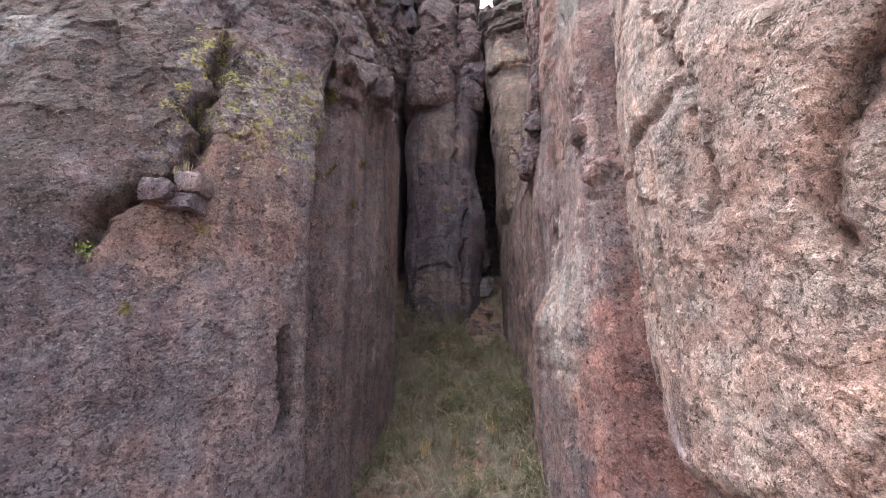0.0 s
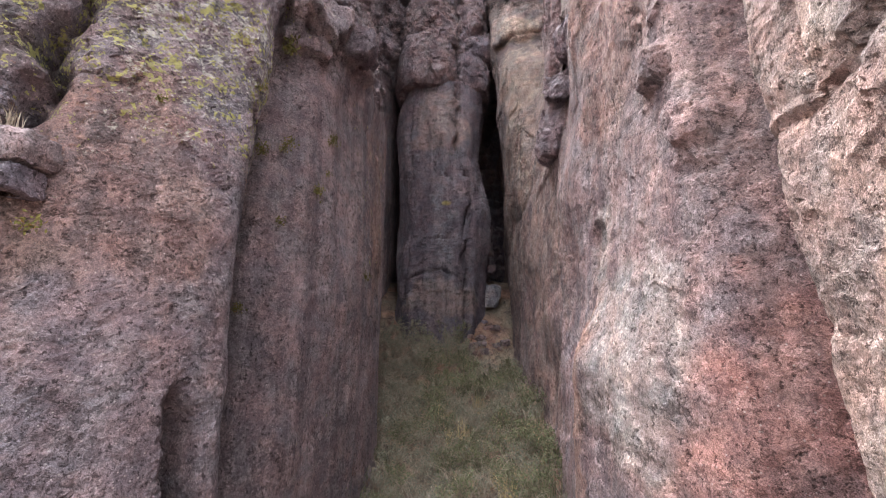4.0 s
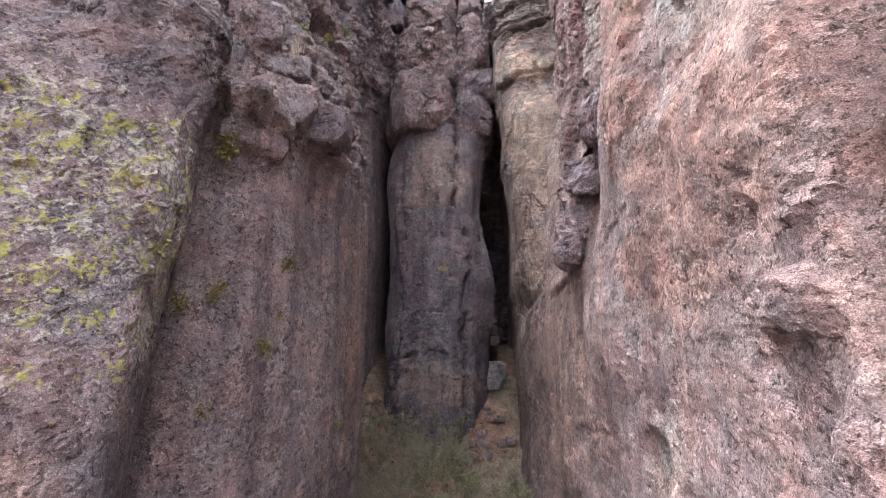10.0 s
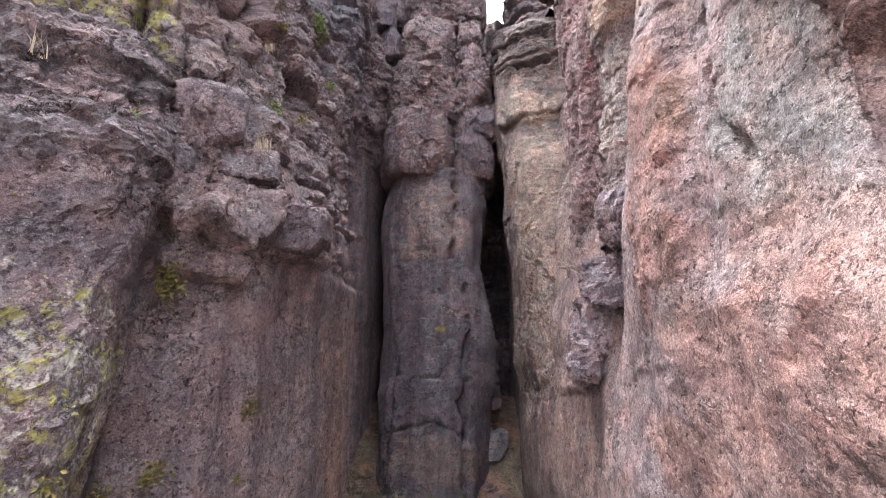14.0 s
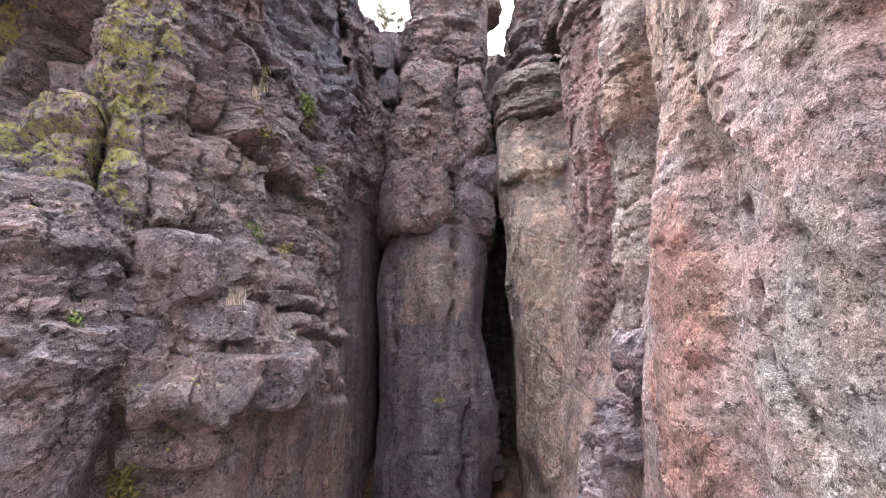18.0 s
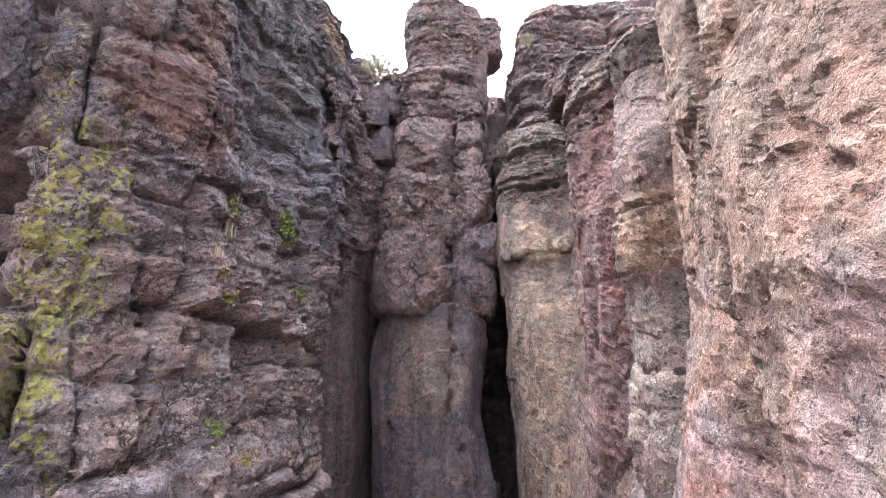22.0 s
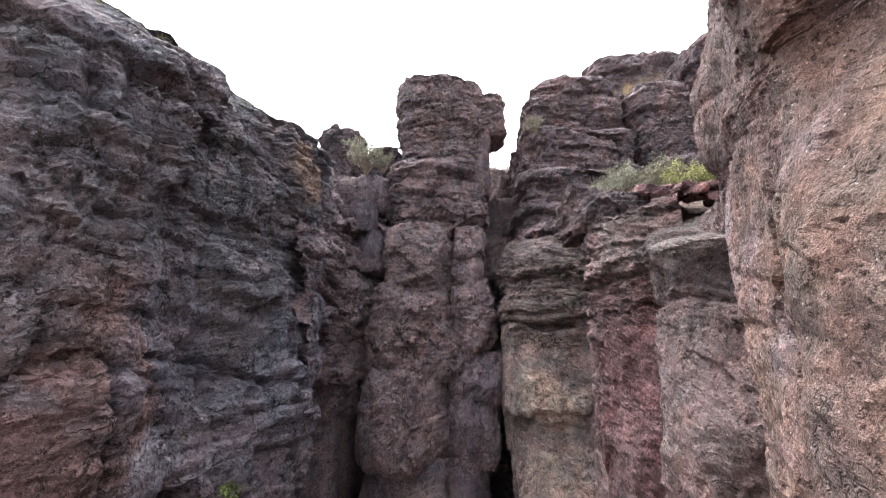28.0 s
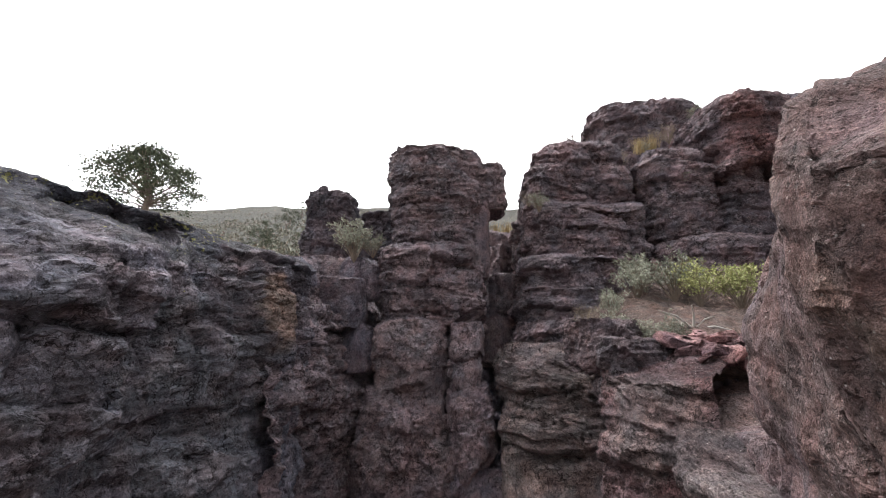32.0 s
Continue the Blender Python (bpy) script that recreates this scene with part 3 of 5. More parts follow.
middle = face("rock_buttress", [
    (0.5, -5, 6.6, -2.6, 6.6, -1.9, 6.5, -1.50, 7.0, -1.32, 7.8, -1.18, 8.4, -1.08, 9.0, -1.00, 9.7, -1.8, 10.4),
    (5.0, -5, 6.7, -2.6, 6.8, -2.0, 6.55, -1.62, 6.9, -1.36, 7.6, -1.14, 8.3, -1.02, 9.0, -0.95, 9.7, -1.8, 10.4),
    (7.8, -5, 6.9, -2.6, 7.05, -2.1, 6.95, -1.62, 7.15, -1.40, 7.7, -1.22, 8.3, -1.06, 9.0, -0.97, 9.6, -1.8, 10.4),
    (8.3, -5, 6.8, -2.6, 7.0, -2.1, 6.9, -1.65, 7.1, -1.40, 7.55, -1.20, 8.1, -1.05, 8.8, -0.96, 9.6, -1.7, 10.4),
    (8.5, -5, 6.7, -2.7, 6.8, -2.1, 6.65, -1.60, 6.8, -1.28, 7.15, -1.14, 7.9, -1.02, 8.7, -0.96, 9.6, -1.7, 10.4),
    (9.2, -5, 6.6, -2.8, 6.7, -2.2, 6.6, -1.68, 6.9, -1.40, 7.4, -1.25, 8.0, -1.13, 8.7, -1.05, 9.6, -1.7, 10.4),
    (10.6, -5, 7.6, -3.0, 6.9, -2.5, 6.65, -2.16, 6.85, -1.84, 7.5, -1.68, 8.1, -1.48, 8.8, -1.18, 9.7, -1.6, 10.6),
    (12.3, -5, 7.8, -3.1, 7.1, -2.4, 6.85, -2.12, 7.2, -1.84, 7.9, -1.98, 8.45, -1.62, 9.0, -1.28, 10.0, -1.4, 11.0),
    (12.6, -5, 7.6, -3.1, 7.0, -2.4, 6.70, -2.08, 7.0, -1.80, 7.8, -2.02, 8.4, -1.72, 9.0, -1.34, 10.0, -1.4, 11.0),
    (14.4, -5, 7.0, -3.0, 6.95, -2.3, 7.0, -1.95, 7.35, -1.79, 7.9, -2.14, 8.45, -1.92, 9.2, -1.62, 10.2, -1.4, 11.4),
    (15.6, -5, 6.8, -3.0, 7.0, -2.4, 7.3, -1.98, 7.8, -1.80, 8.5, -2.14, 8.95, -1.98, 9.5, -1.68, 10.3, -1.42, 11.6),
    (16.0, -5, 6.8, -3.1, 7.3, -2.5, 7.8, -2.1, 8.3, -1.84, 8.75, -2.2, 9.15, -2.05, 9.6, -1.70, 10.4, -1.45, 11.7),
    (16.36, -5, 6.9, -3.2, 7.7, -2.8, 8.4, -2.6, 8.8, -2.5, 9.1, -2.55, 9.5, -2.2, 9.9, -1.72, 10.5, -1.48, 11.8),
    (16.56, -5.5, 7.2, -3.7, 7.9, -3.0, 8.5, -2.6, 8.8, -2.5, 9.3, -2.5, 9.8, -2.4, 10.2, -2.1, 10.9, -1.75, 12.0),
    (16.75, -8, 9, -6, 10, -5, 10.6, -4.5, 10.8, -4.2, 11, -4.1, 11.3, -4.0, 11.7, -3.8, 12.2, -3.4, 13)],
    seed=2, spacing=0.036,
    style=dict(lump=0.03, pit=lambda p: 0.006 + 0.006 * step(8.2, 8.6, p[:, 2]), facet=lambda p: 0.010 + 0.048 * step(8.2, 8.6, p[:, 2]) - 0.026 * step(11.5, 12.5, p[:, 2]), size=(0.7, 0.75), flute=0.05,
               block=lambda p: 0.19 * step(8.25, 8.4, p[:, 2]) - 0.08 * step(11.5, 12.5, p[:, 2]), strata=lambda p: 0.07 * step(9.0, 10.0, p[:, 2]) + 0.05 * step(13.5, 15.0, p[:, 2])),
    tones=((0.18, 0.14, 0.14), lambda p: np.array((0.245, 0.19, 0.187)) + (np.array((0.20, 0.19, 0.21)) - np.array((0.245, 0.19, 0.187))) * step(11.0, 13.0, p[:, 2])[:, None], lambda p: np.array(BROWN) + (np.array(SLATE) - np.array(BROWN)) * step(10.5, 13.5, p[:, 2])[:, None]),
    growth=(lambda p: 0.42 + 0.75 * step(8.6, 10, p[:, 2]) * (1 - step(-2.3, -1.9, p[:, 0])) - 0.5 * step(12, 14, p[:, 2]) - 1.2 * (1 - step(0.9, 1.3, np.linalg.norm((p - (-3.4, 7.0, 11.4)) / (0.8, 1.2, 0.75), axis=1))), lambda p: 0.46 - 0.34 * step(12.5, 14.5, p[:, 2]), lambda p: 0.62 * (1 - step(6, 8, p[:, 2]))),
    stains_and_tints=(((-2.05, 7.5, 13.2), (0.7, 0.8, 0.95), (0.235, 0.145, 0.138), 0.75), ((-1.3, 9.2, 6.5), (0.5, 0.5, 1.8), (0.24, 0.16, 0.14), 0.6),
            # paler faces and near-black top, painted to offset sky light on top
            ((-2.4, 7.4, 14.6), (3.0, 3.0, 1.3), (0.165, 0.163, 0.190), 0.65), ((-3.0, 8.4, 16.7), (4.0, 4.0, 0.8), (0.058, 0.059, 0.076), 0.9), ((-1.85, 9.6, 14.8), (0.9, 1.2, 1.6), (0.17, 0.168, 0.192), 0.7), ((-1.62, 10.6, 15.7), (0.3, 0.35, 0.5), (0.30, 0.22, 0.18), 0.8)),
    cracks=((0.03, 0.16, (-1.64, 7.48, 10.61), (-1.58, 7.16, 9.83), (-1.6, 6.89, 8.94), (-1.63, 6.79, 8.59), (-1.68, 7.02, 8.29)),
            (0.08, 0.25, (-1.95, 8.75, 15.2), (-1.76, 8.68, 14.38), (-1.83, 8.64, 13.7), (-1.84, 8.37, 12.9), (-1.84, 8.25, 12.34), (-1.8, 8.2, 11.5)),
            (0.04, 0.18, (-2.4, 7.0, 14.4), (-2.3, 6.9, 13.4), (-2.45, 6.8, 12.6)),
            (0.04, 0.16, (-1.6, 9.7, 16.0), (-1.62, 9.9, 15.0), (-1.55, 9.8, 13.8)),
            (0.04, 0.14, (-1.35, 9.3, 14.9), (-1.6, 10.2, 14.85), (-1.4, 11.0, 15.0))),
    bulges=(((-1.66, 7.0, 8.3), (0.36, 0.5, 0.34), 0.16, 0.7), ((-3.4, 6.9, 11.4), (0.75, 1.2, 0.72), -2.2, 0.75), ((-1.62, 9.3, 14.0), (0.5, 0.55, 0.45), 0.14, 0.8), ((-1.9, 8.9, 13.0), (0.4, 0.4, 0.5), -0.18, 0.5), ((-1.62, 9.9, 12.6), (0.5, 0.4, 0.7), 0.12, 0.75)))
tagged(middle, "tall purple-grey rock buttress, smooth below and blocky above", "rock")
for at, size, sd, tn, tl in (((-1.52, 7.28, 8.60), (0.60, 0.56, 0.42), 41, 28, 4), ((-1.86, 7.18, 9.36), (0.56, 0.56, 0.60), 42, 22, -3), ((-1.18, 7.85, 8.60), (0.46, 0.8, 0.44), 43, 8, 6), ((-1.58, 7.3, 9.02), (0.5, 0.5, 0.34), 44, 30, -6), ((-2.1, 6.95, 8.85), (0.6, 0.5, 0.4), 45, 12, 5),
                             ((-3.35, 8.0, 11.5), (0.9, 0.6, 0.3), 48, 12, 4), ((-3.5, 7.8, 10.95), (0.8, 0.5, 0.3), 49, -12, 8), ((-3.1, 8.3, 11.2), (0.5, 0.4, 0.4), 50, 30, 8)):
    stone("block", at, size, sd, (PURPLE, (0.2, 0.16, 0.16), (0.24, 0.19, 0.185)), middle, (0.3, 0.5, 0.1), tn, tl, dict(lump=0.02, facet=0.03, pit=0.010), 0.03, 4)
over = thing("overhanging_boulder", "grey boulder with green lichen jammed above a dark hollow", "rock")
stone("boulder", (-3.85, 7.1, 12.95), (1.7, 1.4, 1.7), 52, (SLATE, PURPLE, GREY), over, (0.45, 0.3, 0), 10, 5, dict(lump=0.08, facet=0.04, pit=0.02))

recess = face("alcove_wall", [
    (1.0, -1.3, 9.9, -2.25, 10.6, -2.45, 12.2, -2.05, 13.0, -1.55, 13.4, -1.46, 14.2, -1.46, 17.0),
    (8.0, -1.3, 9.9, -2.25, 10.6, -2.45, 12.2, -2.05, 13.0, -1.57, 13.4, -1.48, 14.2, -1.48, 17.0),
    (11.9, -1.3, 9.9, -2.25, 10.8, -2.45, 12.3, -2.05, 13.1, -1.60, 13.5, -1.46, 14.2, -1.46, 17.0),
    (12.3, -1.35, 10.0, -2.05, 11.0, -2.2, 12.4, -1.95, 13.1, -1.62, 13.38, -1.35, 13.8, -1.2, 17.0),
    (12.9, -1.4, 10.1, -1.9, 11.2, -2.0, 12.4, -1.85, 12.95, -1.50, 13.25, -1.0, 13.6, -0.6, 17.0),
    (14.5, -1.5, 10.2, -1.5, 11.4, -1.5, 12.6, -1.4, 13.1, -1.2, 13.5, -0.8, 14.2, -0.6, 17.0),
    (15.8, -1.7, 10.6, -1.55, 11.6, -1.5, 12.8, -1.45, 13.4, -1.3, 13.8, -0.9, 14.6, -0.6, 17.0),
    (16.3, -2.2, 11.2, -1.9, 12.0, -1.8, 13.2, -1.8, 13.8, -1.7, 14.2, -1.3, 15.0, -0.6, 17.2),
    (16.5, -4.0, 12.0, -4.0, 13.0, -4.0, 14.2, -3.9, 14.6, -3.6, 15.2, -2.4, 15.6, -0.8, 17.6)],
    seed=3, style=dict(lump=0.08, pit=0.015, facet=lambda p: 0.02 + 0.05 * step(11.8, 12.3, p[:, 2]), flute=0.03, block=lambda p: 0.16 * step(11.8, 12.3, p[:, 2]), strata=lambda p: 0.12 * step(13, 14, p[:, 2])),
    tones=((0.27, 0.205, 0.195), MAUVE, (0.24, 0.195, 0.195)), growth=(0.25, 0.3, 0.3))
tagged(recess, "smooth brown alcove wall under broken grey ledges", "rock")

# ---- pillar at the head of the slot ----
pillar = thing("rock_pillar", "tall layered mauve rock pillar standing between two cliffs", "rock")
PT = ((0.14, 0.115, 0.127), (0.205, 0.167, 0.174), (0.24, 0.22, 0.226))
face("shaft", [
    (3.0, -1.0, 17.0, -1.05, 13.2, -0.85, 12.6, 0.0, 12.4, 0.7, 12.6, 0.95, 13.2, 0.85, 17.0),
    (5.5, -1.0, 17.0, -1.14, 13.2, -0.90, 12.65, 0.0, 12.5, 0.8, 12.65, 1.05, 13.2, 0.95, 17.0),
    (7.0, -1.0, 17.0, -1.12, 13.2, -0.85, 12.68, 0.0, 12.45, 0.9, 12.65, 1.20, 13.1, 1.0, 17.0),
    (7.3, -1.0, 17.0, -1.10, 13.2, -0.78, 12.78, 0.0, 12.6, 0.9, 12.72, 1.22, 13.1, 1.0, 17.0),
    (8.0, -1.0, 17.0, -1.08, 13.2, -0.78, 12.78, 0.0, 12.6, 0.9, 12.75, 1.22, 13.1, 1.0, 17.0),
    (9.3, -1.0, 17.0, -1.08, 13.2, -0.85, 12.8, 0.0, 12.6, 0.7, 12.75, 0.95, 13.2, 0.9, 17.0),
    (10.8, -1.0, 17.0, -1.10, 13.2, -0.80, 12.75, 0.0, 12.55, 0.8, 12.75, 1.15, 13.2, 1.0, 17.0),
    (11.5, -1.0, 17.0, -0.92, 13.2, -0.72, 12.85, 0.0, 12.75, 0.8, 12.85, 1.15, 13.2, 1.0, 17.0)],
    seed=4, spacing=0.036, style=dict(lump=0.08, flute=0.05, pit=0.012, facet=0.02, strata=lambda p: 0.015 * (1 - step(7.0, 7.6, p[:, 2]))), tones=PT, growth=(0.12, 0.3, 0.1), parent=pillar,
    stains_and_tints=(((0.12, 12.6, 8.02), (0.14, 0.3, 0.07), (0.45, 0.40, 0.16), 0.9), ((0.0, 12.5, 10.2), (0.9, 0.5, 0.9), (0.32, 0.255, 0.245), 0.6), ((0, 12.6, 5.6), (0.9, 0.5, 0.5), (0.29, 0.23, 0.22), 0.6)),
    cracks=((0.05, 0.30, (0.45, 12.7, 11.4), (0.42, 12.65, 10.2), (0.38, 12.65, 9.2)), (0.05, 0.24, (0.62, 12.65, 8.9), (0.68, 12.65, 7.6), (0.58, 12.6, 6.8), (0.6, 12.6, 5.0)), (0.05, 0.26, (-0.85, 12.75, 10.8), (-0.78, 12.75, 9.5), (-0.72, 12.7, 8.0), (-0.85, 12.7, 7.0), (-0.9, 12.7, 5.5)), (0.04, 0.14, (-0.9, 12.7, 7.25), (0.0, 12.5, 7.15), (0.6, 12.6, 7.4)), (0.04, 0.12, (-0.8, 12.7, 6.1), (0.0, 12.5, 6.3), (0.5, 12.6, 6.0)), (0.03, 0.10, (-0.8, 12.8, 8.7), (-0.2, 12.6, 8.9), (0.3, 12.6, 8.75))))
for nm, x0, x1, y0, y1, z0, z1, tp, st in (
        ("bulging_block", -1.16, 0.44, 12.5, 14.6, 11.35, 12.95, 0.16, dict(lump=0.12, pit=0.02, facet=0.06)),
        ("block", -1.12, 0.54, 12.72, 14.8, 12.85, 14.5, 0.22, dict(lump=0.10, pit=0.025, facet=0.09, strata=0.05)),
        ("block", -0.86, 0.50, 13.15, 14.9, 14.35, 15.7, 0.0, dict(lump=0.06, pit=0.02, facet=0.05, strata=0.05)),
        ("layered_block", -0.82, 1.25, 13.35, 15.2, 15.6, 17.2, 0.04, dict(lump=0.06, pit=0.02, facet=0.06, strata=0.17)),
        ("layered_block", -0.66, 1.12, 13.7, 15.4, 17.1, 18.7, -0.04, dict(lump=0.06, pit=0.02, facet=0.05, strata=0.16)),
        ("capstone", -0.74, 1.22, 13.62, 15.5, 18.45, 19.4, 0.0, dict(lump=0.05, pit=0.02, facet=0.06, strata=0.14)),
        ("side_cap", 0.95, 1.74, 14.0, 15.4, 18.15, 19.1, 0.1, dict(lump=0.06, pit=0.02, facet=0.06, strata=0.10)),
        ("side_column", 0.8, 1.40, 14.15, 15.2, 16.7, 18.4, -0.1, dict(lump=0.04, pit=0.015, facet=0.03)),
        ("side_block", 0.40, 1.36, 12.72, 14.6, 11.3, 12.5, 0.0, dict(lump=0.08, pit=0.02, facet=0.06)),
        ("side_block", 0.44, 1.40, 12.78, 14.6, 12.4, 13.2, 0.0, dict(lump=0.10, pit=0.02, facet=0.08)),
        ("side_block", 0.46, 1.28, 12.95, 14.6, 13.1, 14.6, 0.25, dict(lump=0.08, pit=0.02, facet=0.09)),
        ("side_block", 0.48, 1.12, 13.2, 14.8, 14.5, 15.05, 0.0, dict(lump=0.06, pit=0.02, facet=0.05)),
        ("side_block", 0.50, 1.16, 13.2, 14.8, 15.0, 15.7, 0.0, dict(lump=0.06, pit=0.02, facet=0.05, strata=0.04))):
    block(nm, x0, x1, y0, y1, z0, z1, square=2.9 if z0 < 14 else 3.6, taper=tp, round_z=0.42 if z0 < 14 else 0.2, cuts=4, style=dict(st, lump=st["lump"] * 0.6), tones=((0.29, 0.212, 0.203), (0.285, 0.22, 0.207), (0.205, 0.178, 0.183)) if z0 > 14 else ((0.22, 0.176, 0.187), (0.225, 0.165, 0.16), BROWN), growth=(0.22, 0.38, 0.12), seed=int(z0 * 7 + x0 * 3), parent=pillar)

back = face("back_wall", [
    (1.0, -3.0, 16.8, 0.0, 17.0, 1.0, 17.0, 1.8, 16.9, 3.6, 16.8),
    (11.0, -3.0, 16.8, 0.0, 17.0, 1.0, 17.0, 1.8, 16.9, 3.6, 16.8),
    (14.5, -3.0, 16.6, 0.0, 16.8, 1.0, 16.8, 1.8, 16.6, 3.6, 16.6),
    (16.6, -3.0, 17.0, 0.0, 17.2, 1.0, 17.2, 1.8, 17.0, 3.6, 17.0),
    (17.3, -3.2, 18.5, 0.0, 18.8, 1.0, 18.8, 1.8, 18.6, 3.6, 18.4)],
    seed=5, spacing=0.06, style=dict(lump=0.1, block=0.25, pit=0.02), tones=(PURPLE, BROWN, SLATE))
tagged(back, "dark broken rock wall behind the pillar", "rock")
gap_rocks = thing("gap_boulders", "dark red broken boulders filling the gap behind the pillar", "rock")
for k, (at, size) in enumerate((((1.75, 15.6, 16.3), (0.9, 1.0, 1.3)), ((1.9, 16.2, 17.1), (1.1, 1.0, 1.2)), ((2.05, 16.9, 17.75), (1.3, 1.0, 0.9)), ((1.55, 16.6, 17.0), (0.8, 0.9, 1.6)), ((1.65, 15.2, 15.4), (0.7, 0.9, 1.2)))):
    stone("boulder", at, size, 170 + k, (RUST, SOOT, BROWN), gap_rocks, (0, 0.25, 0), k * 33, 7)
# boulders added as a roof to keep sky light out of the crack
roof = thing("crack_roof_boulders", "dark boulders jammed above the black crack, added to keep light out", "rock")
for k, (at, size) in enumerate((((1.38, 13.45, 12.75), (0.86, 1.0, 0.9)), ((1.45, 14.4, 12.7), (1.3, 1.2, 1.0)), ((1.5, 15.5, 12.8), (1.6, 1.4, 1.0)), ((1.5, 16.6, 12.9), (1.7, 1.4, 1.0)))):
    stone("boulder", at, size, 160 + k, (PURPLE, SOOT, BROWN), roof, (0, 0.2, 0), k * 21, 6)
wedge = thing("wedged_rocks", "dark broken rocks wedged in the gap beside the pillar", "rock")
for k in range(16):
    z = 13.0 + k * 0.26
    stone("rock", (1.36 + 0.16 * math.sin(k * 2.1) + max(0, z - 15) * 0.2, 14.2 + 0.17 * k, z), (0.66 + 0.22 * math.sin(k) + max(0, z - 15) * 0.2, 0.7, 0.44), 60 + k, (PURPLE, SLATE, BROWN), wedge, (0, 0.2, 0), k * 37, 12)

# ---- right side ----
near_right = face("near_cliff", [
    (0.5, 5, 0.5, 2.6, 1.2, 1.85, 2.0, 1.72, 3.2, 1.95, 3.9, 3, 4.6),
    (2.78, 5, 0.5, 2.6, 1.2, 1.90, 2.0, 1.75, 3.2, 1.95, 3.9, 3, 4.6),
    (2.98, 5, 0.3, 2.4, 1.0, 1.52, 1.9, 1.43, 2.9, 1.78, 3.9, 3, 4.6),
    (5.0, 5, 0.3, 2.4, 0.8, 1.58, 1.8, 1.45, 3.1, 1.72, 4.1, 3, 4.8),
    (7.5, 5, 0.3, 2.4, 0.8, 1.62, 1.8, 1.56, 3.2, 1.82, 4.3, 3, 5.0),
    (9.5, 5, 0.5, 2.8, 1.2, 2.2, 2.2, 2.1, 3.6, 2.4, 4.6, 3.4, 5.4),
    (10.0, 7, 2.0, 5, 3.0, 4.6, 3.6, 4.4, 4.2, 4.4, 4.8, 4.6, 5.8)],
    flip=True, seed=6, spacing=0.028, style=dict(lump=0.035, pit=0.010, facet=0.02, block=0.035, size=(1.3, 1.8)), tones=((0.29, 0.202, 0.172), (0.345, 0.245, 0.198), (0.29, 0.218, 0.18)), growth=(0.06, 0.15, 0.05),
    stains_and_tints=(((1.55, 2.6, 5.9), (0.4, 0.8, 0.8), (0.31, 0.265, 0.25), 0.5), ((1.5, 3.4, 2.9), (0.5, 0.5, 0.5), (0.32, 0.26, 0.28), 0.8)),
    cracks=((0.05, 0.22, (1.76, 1.5, 4.9), (1.68, 1.7, 4.68), (1.66, 1.73, 4.54), (1.58, 1.8, 4.32), (1.55, 1.8, 4.14), (1.57, 1.7, 4.03), (1.6, 1.6, 3.7)),
            (0.03, 0.08, (1.5, 2.9, 6.3), (1.5, 2.6, 5.6), (1.52, 2.4, 5.1), (1.5, 2.5, 4.4))))
tagged(near_right, "rough pink and salmon cliff face with open cracks", "rock")


def nose_step(p):
    # the upper mass overhangs a smooth grey slab along a falling edge
    y, z = p[:, 1], p[:, 2]
    high = (0.14 - 0.30 * step(13.4, 14.8, z)) * step(0.0, 0.10, z - (9.05 + 1.6 * (y - 5.2))) * (1 - step(6.3, 6.8, y))
    return high - 0.10 * step(7.6, 8.1, z) * (1 - step(0.0, 0.1, z - (9.05 + 1.6 * (y - 5.2)))) * (1 - step(6.2, 6.5, y))


